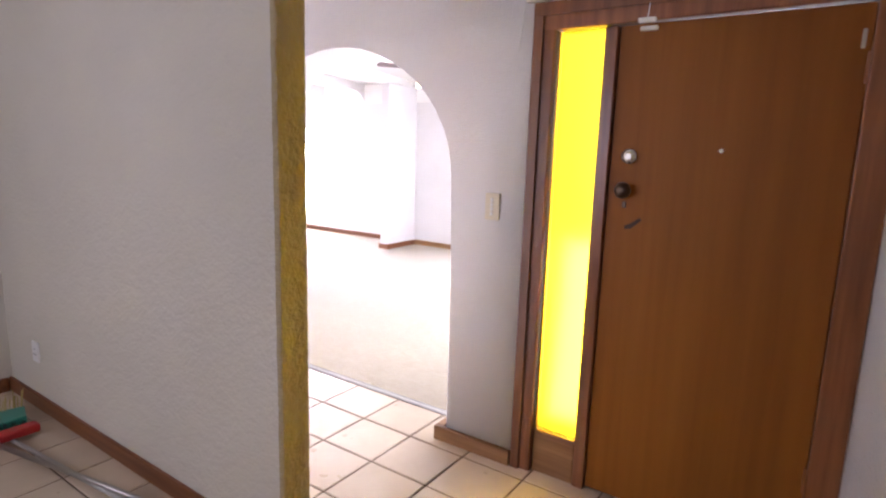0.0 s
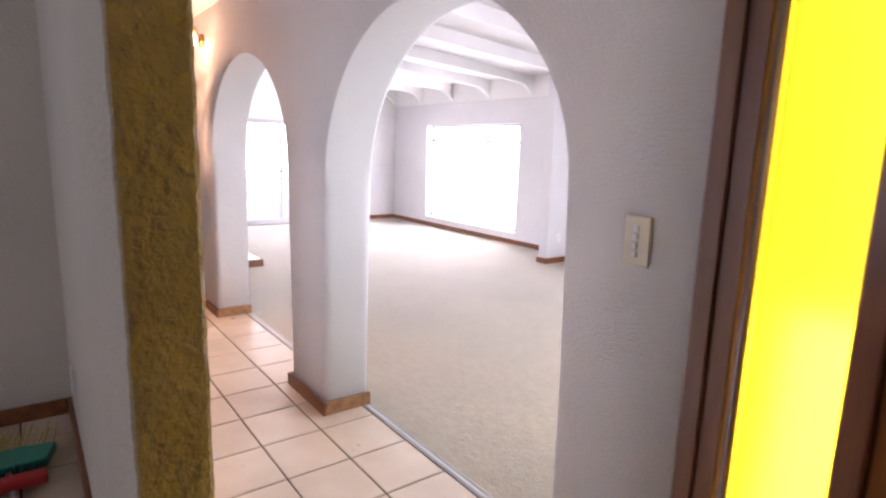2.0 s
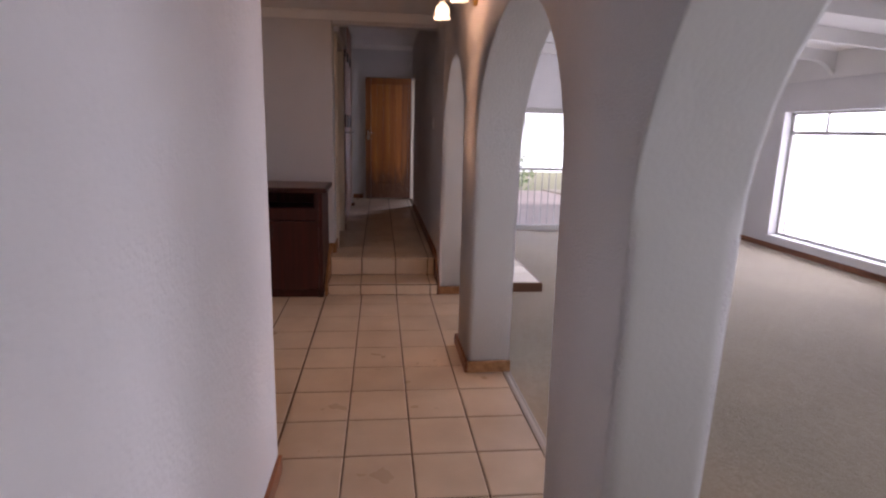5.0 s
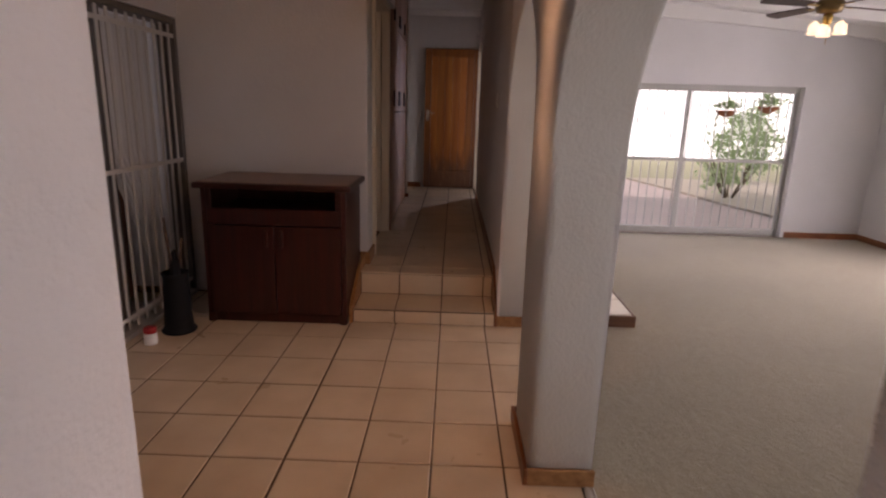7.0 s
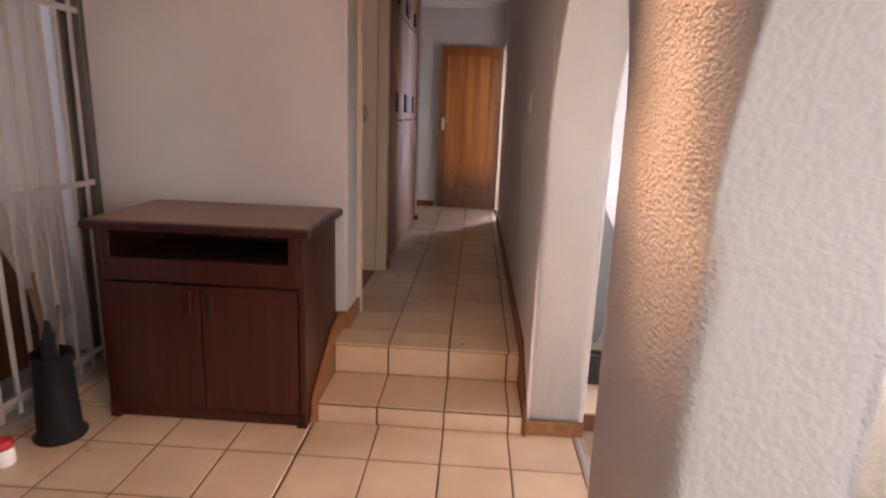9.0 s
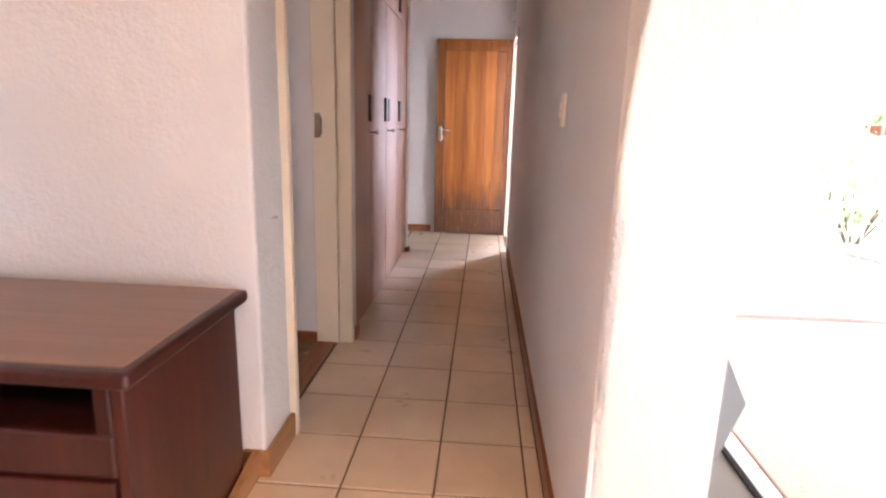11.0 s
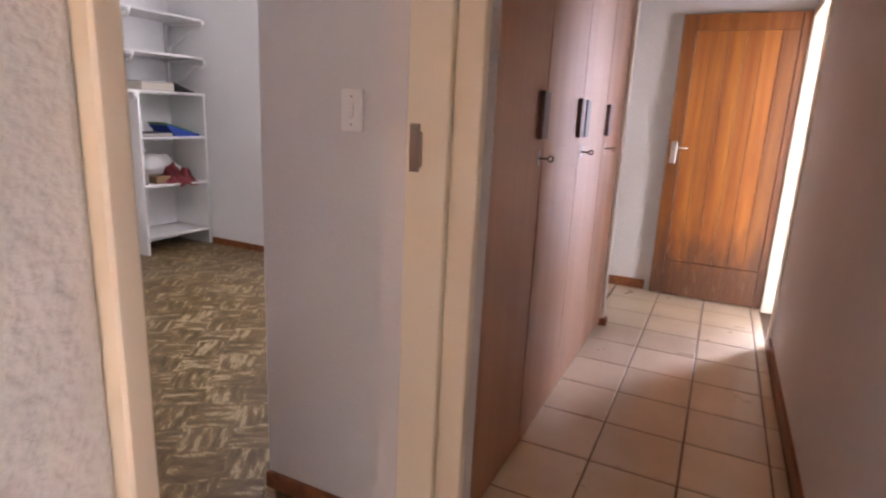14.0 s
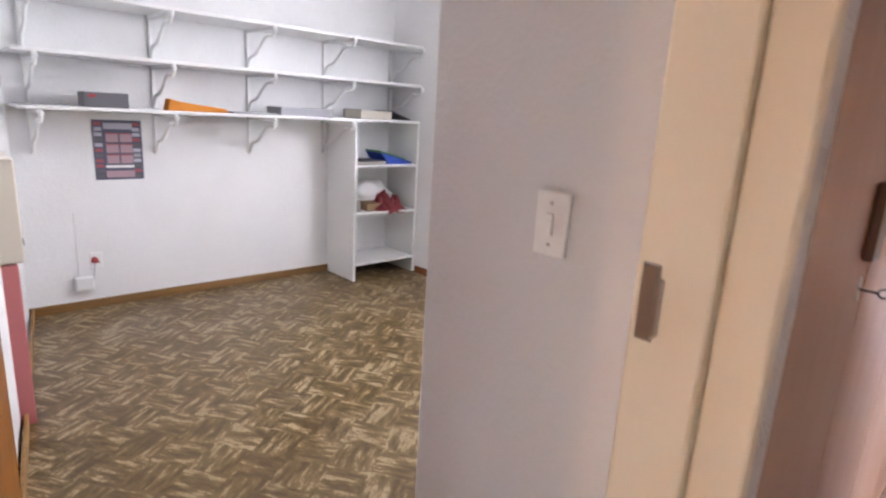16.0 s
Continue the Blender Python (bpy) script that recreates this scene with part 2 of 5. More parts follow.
# ---- building helpers ----
def add_box(bm, x0, x1, y0, y1, z0, z1, bev=0.0, seg=1):
    made = bmesh.ops.create_cube(bm, size=1.0, matrix=Matrix.Translation(((x0 + x1) / 2, (y0 + y1) / 2, (z0 + z1) / 2))
                                 @ Matrix.Diagonal((abs(x1 - x0), abs(y1 - y0), abs(z1 - z0), 1)))
    if bev:
        edges = {e for v in made["verts"] for e in v.link_edges}
        bmesh.ops.bevel(bm, geom=list(edges), offset=bev, segments=seg, affect="EDGES", profile=0.5)
    return bm


def box(x0, x1, y0, y1, z0, z1, bev=0.0, seg=1):
    return add_box(bmesh.new(), x0, x1, y0, y1, z0, z1, bev, seg)


def add_tube(bm, a, b, r, n=10, r2=None):
    a, b = Vector(a), Vector(b)
    m = Matrix.Translation((a + b) / 2) @ (b - a).to_track_quat("Z", "Y").to_matrix().to_4x4()
    bmesh.ops.create_cone(bm, cap_ends=True, segments=n, radius1=r, radius2=r if r2 is None else r2, depth=(b - a).length, matrix=m)
    return bm


def tube(a, b, r, n=10, r2=None):
    return add_tube(bmesh.new(), a, b, r, n, r2)


def lathe(profile, n=20, base=(0, 0, 0)):
    """A turned shape from (radius, height) pairs."""
    bm = bmesh.new()
    rings = []
    for r, z in profile:
        rings.append([bm.verts.new((base[0] + r * math.cos(2 * math.pi * k / n), base[1] + r * math.sin(2 * math.pi * k / n), base[2] + z)) for k in range(n)])
    for a, b in zip(rings, rings[1:]):
        for k in range(n):
            bm.faces.new((a[k], a[(k + 1) % n], b[(k + 1) % n], b[k]))
    bm.faces.new(rings[0][::-1])
    bm.faces.new(rings[-1])
    return bm


def prism(outline, axis, lo, hi, bev=0.0, seg=2, pick=None):
    """An outline of (u, v) pairs pushed out along an axis: y keeps (x, z), x keeps (y, z), z keeps (x, y)."""
    bm = bmesh.new()
    put = {"y": lambda u, v, w: (u, w, v), "x": lambda u, v, w: (w, u, v), "z": lambda u, v, w: (u, v, w)}[axis]
    a = [bm.verts.new(put(u, v, lo)) for u, v in outline]
    b = [bm.verts.new(put(u, v, hi)) for u, v in outline]
    fa, fb = bm.faces.new(a), bm.faces.new(b[::-1])
    for k in range(len(a)):
        j = (k + 1) % len(a)
        bm.faces.new((a[j], a[k], b[k], b[j]))
    if bev:
        edges = [e for e in {*fa.edges, *fb.edges} if pick is None or pick((e.verts[0].co + e.verts[1].co) / 2)]
        bmesh.ops.bevel(bm, geom=edges, offset=bev, segments=seg, affect="EDGES", profile=0.5)
    bmesh.ops.recalc_face_normals(bm, faces=bm.faces[:])
    bmesh.ops.triangulate(bm, faces=[f for f in bm.faces if len(f.verts) > 4])
    return bm


def mesh_of(name, bm, mat, smooth=False):
    me = bpy.data.meshes.new(name)
    bm.to_mesh(me)
    bm.free()
    if mat:
        me.materials.append(mat)
    if smooth:
        for p in me.polygons:
            p.use_smooth = True
    return me


def base_of(ob):
    p = Vector(ob.location)
    while ob.parent:
        ob = ob.parent
        p = p + Vector(ob.location)
    return p


def part(name, bm, mat, parent, label="", smooth=False):
    off = base_of(parent)
    bmesh.ops.translate(bm, verts=bm.verts[:], vec=-off)
    ob = new(name, mesh_of(name, bm, mat, smooth))
    ob.parent = parent
    return tagged(ob, label)


def thing(name, place, label, category, group=""):
    ob = new(name)
    ob.location = place
    ob.empty_display_size = 0.1
    return tagged(ob, label, category, group)


def single(name, bm, mat, label, category, group="", smooth=False):
    return tagged(new(name, mesh_of(name, bm, mat, smooth)), label, category, group)


def setting(name, bm, mat, label="", category="", smooth=False):
    return tagged(new(name, mesh_of(name, bm, mat, smooth)), label, category, kind="structure")


# ---- the large structure ----
UP, TREAD, CEIL = 0.265, 0.10, 2.50     # upper floor, first step, hall ceiling
YA, YB = 2.46, 2.73                      # faces of the arcade wall
XE = -6.44                               # face of the hall's end wall
ARCHES = ((-2.09, -0.485), (-4.17, -2.57), (-5.89, -4.64))
SPRING, TOP = ((1.25, 1.36), (1.30, 1.34), (1.32, 1.42)), 2.025   # springing of each arch, both sides


def arcade():
    pts = [(-0.065, 0), (-0.065, 2.10), (1.195, 2.10), (1.195, 0), (2.0, 0), (2.0, 3.1), (-6.33, 3.1), (-6.33, 0)]
    for (x0, x1), (sl, sr) in zip(reversed(ARCHES), reversed(SPRING)):
        c, r = (x0 + x1) / 2, (x1 - x0) / 2
        pts.append((x0, 0))
        for k in range(0, 25):
            a = math.pi * k / 24
            s = sl if k < 12 else sr
            pts.append((c - r * math.cos(a), s + (TOP - s) * math.sin(a)))
        pts.append((x1, 0))
    # only the edges of the arched openings are rounded over
    return prism(pts, "y", YA, YB, 0.045, 4, lambda p: -5.95 < p.x < -0.4 and 0.001 < p.z < 2.1)


def second_finish(ob, mat, test):
    """Faces whose normal passes the test carry another plaster."""
    ob.data.materials.append(mat)
    for p in ob.data.polygons:
        if test(p.normal):
            p.material_index = 1
    return ob


second_finish(setting("wall_arcade", arcade(), M_ARCH, "white roughcast plaster wall with three arched openings", "wall", True), M_REVEAL, lambda n: abs(n.y) < 0.5)
setting("wall_corridor_right", box(-10.10, -5.90, YA - 0.002, YB + 0.002, 0, 3.1, 0.002), M_CORR, "worn white plaster corridor wall", "wall")
setting("wall_partition", prism([(-0.42, 1.36), (-0.42, 1.46), (-3.19, 1.478), (-3.19, 1.36)], "z", 0, CEIL, 0.008), M_WALL, "thin plastered partition wall", "wall")
def lumpy_end():
    """The partition's end, painted over uneven plaster with ragged arrises."""
    bm = bmesh.new()
    ring = [(-0.424, 1.350), (-0.408, 1.350), (-0.401, 1.353), (-0.400, 1.362), (-0.400, 1.39), (-0.400, 1.42), (-0.400, 1.45), (-0.401, 1.464), (-0.405, 1.471), (-0.424, 1.472)]
    n = 220
    rows = []
    for k in range(n + 1):
        z = CEIL * k / n
        row = []
        for i, (x, y) in enumerate(ring):
            d = noise.noise(Vector((x * 30, y * 34, z * 26))) * 0.0022 + noise.noise(Vector((y * 90, x * 40, z * 75))) * 0.0016
            out = Vector((1, 0)) if 3 <= i <= 6 else Vector((0.3, -1 if i < 5 else 1)) if i not in (0, 9) else Vector((0, -1 if i == 0 else 1))
            row.append(bm.verts.new((x + out.x * d, y + out.y * d, z)))
        rows.append(row)
    for a, b in zip(rows, rows[1:]):
        for i in range(len(ring) - 1):
            bm.faces.new((a[i], a[i + 1], b[i + 1], b[i]))
        bm.faces.new((a[-1], a[0], b[0], b[-1]))
    bm.faces.new(rows[0][::-1])
    bm.faces.new(rows[-1])
    return bm


setting("wall_partition_end", lumpy_end(), M_OLIVE, "olive ochre painted end of the partition wall", "wall")
setting("wall_partition_front", box(-2.88, -0.422, 1.352, 1.3595, 0, CEIL), M_NOOK, "grey beige plastered face of the partition", "wall")
setting("wall_nook_left", box(-3.19, -2.86, -1.6, 1.352, 0, CEIL), M_NOOK, "grey beige plastered wall of the entrance nook", "wall")
setting("wall_nook_right", box(1.95, 2.10, -1.8, YA, 0, CEIL), M_NOOK)
# solid back wall behind the visitor
setting("wall_nook_back", prism([(-3.1, 0), (2.1, 0), (2.1, CEIL), (-3.1, CEIL)], "y", -1.8, -1.6), M_NOOK)
second_finish(setting("wall_hall_end", box(XE - 0.26, XE, -0.1, 1.475, 0, 3.1, 0.012, 3), M_END, "white roughcast end wall beside the steps", "wall"), M_WALL, lambda n: n.x > 0.8)
setting("beam_corridor_mouth", box(XE - 0.16, XE - 0.02, 1.475, YA, 2.40, 3.1, 0.008), M_WALL, "plastered lintel over the corridor mouth", "lintel")
# dining recess: wall with the sliding door opening
setting("wall_dining", prism([(-3.0, 0), (-4.04, 0), (-4.04, 2.04), (-6.44, 2.04), (-6.44, CEIL), (-3.0, CEIL)], "y", -0.07, 0.11), M_WALL, "plaster wall round the sliding door", "wall")
# living room
XL0, XL1, YL = -9.25, -0.30, 7.27
setting("wall_living_window", prism([(XL0 - 0.25, 0), (XL1 + 0.2, 0), (XL1 + 0.2, 3.2), (-0.85, 3.2), (-0.85, 0.18), (-2.45, 0.18), (-2.45, 1.83), (-0.8504, 1.83), (-0.8504, 3.2),
                                    (-5.69, 3.2), (-5.69, 0.18), (-8.10, 0.18), (-8.10, 1.83), (-5.6904, 1.83), (-5.6904, 3.2), (XL0 - 0.25, 3.2)], "y", YL, YL + 0.22),
        M_WALL, "white plaster wall with wide low windows", "wall")
setting("wall_living_garden", prism([(YB, 0), (3.62, 0), (3.62, 1.84), (6.30, 1.84), (6.30, 0), (YL, 0), (YL, 3.2), (YB, 3.2)], "x", XL0 - 0.22, XL0), M_WALL, "white plaster wall with the garden sliding door", "wall")
setting("wall_living_right", box(XL1, XL1 + 0.2, YB, YL, 0, 3.2), M_WALL)
setting("pier", box(-4.52, -4.38, 6.60, YL, 0, 2.42, 0.008, 2), M_WALL, "narrow white plastered pier projecting beside the window", "pier")
# corridor
setting("wall_corridor_end", box(-11.15, -11.0, -0.2, 2.9, 0, 3.1), M_WALL, "white plaster wall at the corridor's end", "wall")
setting("wall_corridor_far", prism([(-10.10, 2.30), (-10.92, 2.30), (-10.92, 0), (-11.15, 0), (-11.15, 3.1), (-10.10, 3.1)], "y", YA, YB), M_WALL)
setting("wall_corridor_recess", box(-11.0, -9.9, 0.3, 0.45, 0, 3.1), M_WALL)
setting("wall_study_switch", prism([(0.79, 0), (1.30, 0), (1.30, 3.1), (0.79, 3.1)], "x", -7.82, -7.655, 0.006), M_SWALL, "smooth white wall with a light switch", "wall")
setting("wall_over_study_door", box(-7.82, -6.63, 1.36, 1.53, 2.36, 3.1), M_WALL)
setting("wall_cupboard_back", box(-9.93, -7.82, 0.70, 0.86, 0, 3.1), M_STUDY)
setting("wall_study_back", box(-10.45, -6.3, -2.85, -2.66, 0, 3.1), M_STUDY, "smooth white study wall behind the shelves", "wall")
# opening added out of view to let the study's fill light in
setting("wall_study_right", prism([(-2.66, 0), (0.86, 0), (0.86, 3.1), (0.45, 3.1), (0.45, 1.65), (-0.95, 1.65), (-0.95, 2.8), (0.4496, 2.8), (0.4496, 3.1), (-2.66, 3.1)], "x", -10.30, -10.13), M_STUDY)
setting("wall_study_left", prism([(-7.23, -2.70), (-6.80, 0.40), (-6.63, 0.40), (-6.63, 1.30), (-6.50, 1.30), (-6.50, -2.70)], "z", 0, 3.1), M_STUDY, "smooth white study wall", "wall")
# ceilings
setting("ceiling_hall", box(XE - 0.02, 2.1, -1.8, YA, CEIL, CEIL + 0.1), M_CEIL, "flat white hall ceiling", "ceiling")
setting("ceiling_corridor", box(-11.15, XE - 0.02, 0.3, YA, 2.85, 2.95), M_CEIL, "flat white corridor ceiling", "ceiling")
setting("ceiling_study", box(-10.45, -6.3, -2.85, 1.36, 2.95, 3.05), M_CEIL, "flat white study ceiling", "ceiling")
setting("roof", box(-11.2, 2.2, -2.9, 7.5, 3.25, 3.35), M_CEIL, "flat roof slab", "roof")


def living_ceiling():
    """Boards rising gently from the window wall, with white rafters in front of them."""
    bm = bmesh.new()
    lo, hi = 2.50, 2.86
    n = 62
    for k in range(n):
        y0, y1 = YB + (YL - YB) * k / n, YB + (YL - YB) * (k + 1) / n - 0.008
        z0, z1 = hi + (lo - hi) * k / n, hi + (lo - hi) * (k + 1) / n
        q = [bm.verts.new(p) for p in ((XL0, y0, z0), (XL1, y0, z0), (XL1, y1, z1), (XL0, y1, z1), (XL0, y0, z0 + 0.02), (XL1, y0, z0 + 0.02), (XL1, y1, z1 + 0.02), (XL0, y1, z1 + 0.02))]
        for f in ((3, 2, 1, 0), (4, 5, 6, 7), (0, 1, 5, 4), (1, 2, 6, 5), (2, 3, 7, 6), (3, 0, 4, 7)):
            bm.faces.new([q[i] for i in f])
    add_box(bm, XL0, XL1, YB, YL, 2.93, 2.95)
    return bm


setting("ceiling_living", living_ceiling(), M_CEIL, "white boarded ceiling rising from the window wall", "ceiling")


def rafter(x):
    """A white beam whose foot is shaped into a drooping bracket at the window wall."""
    f = lambda y: 2.86 + (2.50 - 2.86) * (y - YB) / (YL - YB)
    pts = [(YB, f(YB)), (YB, f(YB) - 0.16)]
    for k in range(9):
        a = k / 8
        pts.append((YL - 0.32 + 0.30 * a, f(YL - 0.3) - 0.13 - 0.17 * a ** 2.2))
    pts += [(YL, 2.20), (YL, f(YL))]
    return prism(pts, "x", x - 0.035, x + 0.035)


for x in (-9.21, -8.30, -7.36, -6.42, -5.48, -4.49, -3.54, -2.60, -1.66, -0.72):
    setting("ceiling_beam", rafter(x), M_CEIL, "white painted ceiling rafter with a shaped foot", "beam")
setting("trim_valance", box(XL0, XL1, YL - 0.03, YL - 0.002, 2.20, 2.52), M_CEIL, "white board along the window wall's top", "trim")
# floors
setting("floor_hall", box(-5.88, 2.1, -1.8, YB - 0.03, -0.15, -0.004), M_GROUT, "cream square floor tiles with dark brown joints", "floor")
setting("floor_step", box(-6.23, -5.872, 1.44, YA, -0.15, TREAD - 0.004), M_GROUT, "tiled low first step", "step")
setting("floor_corridor", box(-11.15, -6.222, 0.3, YB, -0.15, UP - 0.004), M_GROUT, "cream tiled corridor floor", "floor")
setting("floor_study", box(-10.45, -6.632, -2.85, 1.30, -0.1, UP + 0.002), M_VINYL, "brown parquet patterned vinyl floor", "floor")
setting("floor_living", box(XL0, XL1 + 0.2, YB - 0.03, YL, -0.15, 0.003), M_CARPET, "worn beige fitted carpet", "carpet")
setting("ground", box(-400, 400, -400, 400, -0.30, -0.12), material("dry_lawn", (0.36, 0.35, 0.22), 0.9), "dry lawn", "ground")



# ---- skirtings, cornice, door linings ----
def skirt(name, x0, x1, y0, y1, z, mat=M_SKIRT, h=0.075, label="brown varnished timber skirting"):
    return setting(name, box(x0, x1, y0, y1, z, z + h, 0.004, 2), mat, label, "skirting")


S = 0.018
for (a0, a1) in ((ARCHES[1][1], ARCHES[0][0]), (ARCHES[2][1], ARCHES[1][0])):
    skirt("baseboard_column_hall", a0 - S, a1 + S, YA - S, YA, 0)
    skirt("baseboard_column_side", a1, a1 + S, YA, YB, 0, M_SKIRT_PALE, label="worn timber skirting on the column's side")
    skirt("baseboard_column_back", a0 - S, a0, YA, YB, 0)
skirt("baseboard_arch_right", ARCHES[0][1] - 0.04, -0.085, YA - 0.028, YA, 0, M_SKIRT_PALE, label="worn pale timber skirting")
skirt("baseboard_arch_right_side", ARCHES[0][1] - 0.04, ARCHES[0][1], YA, YB, 0, M_SKIRT_PALE)
skirt("baseboard_third_pier", -5.885, -5.89 + S, YA - S, YB, 0, M_SKIRT_PALE)
setting("baseboard_partition_hall", prism([(-0.41, 1.46), (-0.41, 1.478), (-3.19, 1.496), (-3.19, 1.478)], "z", 0, 0.075, 0.003), M_SKIRT, "brown varnished timber skirting", "skirting")
skirt("baseboard_partition_nook", -2.86, -0.43, 1.352 - S, 1.352, 0, h=0.085)
skirt("baseboard_nook_left", -2.86, -2.86 + S, -1.6, 1.33, 0, h=0.085)
skirt("baseboard_living_window", XL0, -4.52, YL - S, YL, 0)
skirt("baseboard_living_window_right", -4.38, XL1, YL - S, YL, 0, M_SKIRT_PALE)
skirt("baseboard_pier_side", -4.38, -4.38 + S, 6.60 - S, YL, 0)
skirt("baseboard_pier_front", -4.52 - S, -4.38, 6.60 - S, 6.60, 0)
skirt("baseboard_living_garden", XL0, XL0 + S, 6.34, YL, 0)
skirt("baseboard_corridor_right", -10.08, -6.225, YA - S, YA, UP)
skirt("baseboard_corridor_end", -11.0, -11.0 + S, 0.45, 1.62, UP)
skirt("baseboard_study_back", -9.46, -7.22, -2.66, -2.66 + S, UP, wood("golden_skirting", (0.2, 0.1, 0.03), (0.36, 0.2, 0.07), "x", 0.45), 0.06)
skirt("baseboard_study_switch", -7.655, -7.655 + S, 0.79, 1.30, UP, h=0.06)
setting("baseboard_study_left", prism([(-7.2365, -2.64), (-7.25, -2.64), (-6.835, 0.38), (-6.8205, 0.38)], "z", UP, UP + 0.06), bpy.data.materials["golden_skirting"], "golden varnished skirting", "skirting")
skirt("baseboard_study_right", -10.13, -10.13 + S, -2.2, 0.7, UP, h=0.06)
skirt("baseboard_hall_end", XE, XE + S, 1.40, 1.475 + S, UP, M_SKIRT_PALE, h=0.10)
skirt("baseboard_hall_end_side", XE - 0.26, XE + 0.001, 1.475, 1.475 + S, UP, M_SKIRT_PALE, h=0.10)


def stringer(y0, y1, front):
    """A skirting that follows the two steps down."""
    pts = [(-6.43, UP + 0.10), (-6.24, UP + 0.06), (-5.86, TREAD + 0.03), (-5.86 + front, 0.075), (-5.86 + front, 0), (-5.9, 0), (-6.43, 0)]
    return prism(pts, "y", y0, y1, 0.003)


setting("baseboard_step_left", stringer(1.430, 1.455, 0.015), M_SKIRT_PALE, "worn timber skirting beside the steps", "skirting")
setting("baseboard_step_right", prism([(-6.24, UP + 0.075), (-5.90, 0.16), (-5.855, 0.085), (-5.855, 0), (-6.24, 0)], "y", YA - S, YA, 0.003), M_SKIRT, "timber skirting beside the steps", "skirting")


def cornice(x0, x1, y0, y1, z, inward, axis):
    pts = [(0, 0), (0, -0.07), (0.012, -0.07), (0.03, -0.045), (0.055, -0.02), (0.07, -0.012), (0.07, 0)]
    if axis == "x":
        return prism([(y0 + inward * u, z + v) for u, v in pts], "x", x0, x1)
    return prism([(x0 + inward * u, z + v) for u, v in pts], "y", y0, y1)


setting("trim_cornice_end", cornice(XE, 0, 0.11, YA, CEIL, 1, "y"), M_CEIL, "white moulded cornice", "cornice")
setting("trim_cornice_arcade", cornice(XE, 1.95, YA, 0, CEIL, -1, "x"), M_CEIL, "white moulded cornice", "cornice")
setting("trim_cornice_corridor", cornice(-11.0, 0, 0.45, YA, 2.85, 1, "y"), M_CEIL, "white moulded cornice", "cornice")
setting("trim_carpet_strip", prism([(YB - 0.045, 0), (YB - 0.04, 0.003), (YB - 0.03, 0.006), (YB - 0.015, 0.003), (YB - 0.005, 0.007), (YB, 0.0035), (YB, 0)], "x", -5.89, -0.50), M_ALU, "grey metal carpet edging strip", "edging")
# study door lining
LX0, LX1 = -6.655, -7.655
lining = thing("door_frame", (LX1, 1.4, UP), "cream painted rebated door frame of the study", "door frame")
for nm, bm in (("jamb", box(-7.72, -7.648, 1.30, 1.42, UP, 2.36, 0.004)), ("jamb", box(-7.70, -7.664, 1.424, 1.50, UP, 2.36, 0.004)),
               ("jamb", box(-6.77, -6.70, 1.30, 1.405, UP, 2.36, 0.004)), ("jamb", box(-6.735, -6.70, 1.409, 1.50, UP, 2.36, 0.004)),
               ("head", box(-7.648, -6.735, 1.30, 1.50, 2.31, 2.36, 0.004))):
    part(nm, bm, M_CREAM, lining)
strike = part("strike_plate", box(-7.648, -7.643, 1.312, 1.342, 1.395, 1.52, 0.002), M_STEEL, lining, "tarnished steel strike plate")
part("lip", box(-7.643, -7.630, 1.342, 1.352, 1.41, 1.50, 0.002), M_STEEL, strike)
setting("trim_study_threshold", box(-7.65, -6.80, 1.30, 1.40, UP - 0.002, UP + 0.005), M_SKIRT, "dark timber threshold", "threshold")
study_door = thing("door_study", (-6.725, 1.29, UP), "brown timber door standing open into the study", "door")
part("leaf", prism([(-6.77, 1.30), (-6.81, 1.30), (-6.903, 0.50), (-6.863, 0.497)], "z", UP + 0.012, 2.30, 0.003), M_DOOR, study_door)
setting("wall_cupboard_jamb", box(-7.785, -7.702, 1.422, 1.492, 0, 3.1, 0.006, 2), M_ARCH, "narrow strip of white roughcast", "wall")
skirt("baseboard_cupboard_jamb", -7.79, -7.704, 1.492, 1.492 + S, UP)


# ---- entrance: front door with a yellow sidelight ----
M_KNOB = material("tarnished_bronze", (0.10, 0.07, 0.05), 0.3, 1.0)
front = thing("front_door", (0.72, 2.49, 0), "orange brown flush timber door, closed, in a dark frame", "door")
part("leaf", box(0.325, 1.1375, 2.487, 2.53, 0.012, 2.0, 0.003), M_DOOR, front)
for nm, b in (("frame_post", (-0.02, 0.062, 2.452, 2.56, 0, 2.04)), ("frame_post", (0.268, 0.322, 2.468, 2.56, 0, 2.0)), ("frame_post", (1.139, 1.24, 2.452, 2.56, 0, 2.04)),
              ("frame_head", (-0.02, 1.24, 2.45, 2.56, 2.003, 2.10)), ("frame_sill", (0.064, 0.266, 2.478, 2.55, 0.0, 0.212))):
    part(nm, box(*b, 0.006, 2), M_SKIRT_PALE if nm == "frame_sill" else M_FRAME, front)
part("glazing_bead", box(0.064, 0.078, 2.478, 2.50, 0.214, 2.0, 0.003), M_BRASS, front)
part("door_stop", box(1.10, 1.145, 2.5315, 2.56, 0, 2.0), M_FRAME, front)
part("door_stop", box(0.315, 0.345, 2.5315, 2.56, 0, 2.0), M_FRAME, front)
part("door_stop", box(0.323, 1.138, 2.533, 2.56, 0, 0.03), M_FRAME, front)
part("architrave", box(-0.035, 0.012, 2.440, 2.450, 0, 2.10, 0.004, 2), M_FRAME, front)
part("architrave", box(-0.035, 1.30, 2.438, 2.448, 2.06, 2.115, 0.004, 2), M_FRAME, front)
part("pane", box(0.07, 0.272, 2.512, 2.520, 0.205, 2.01), M_YELLOW, front, "yellow obscure glass sidelight")
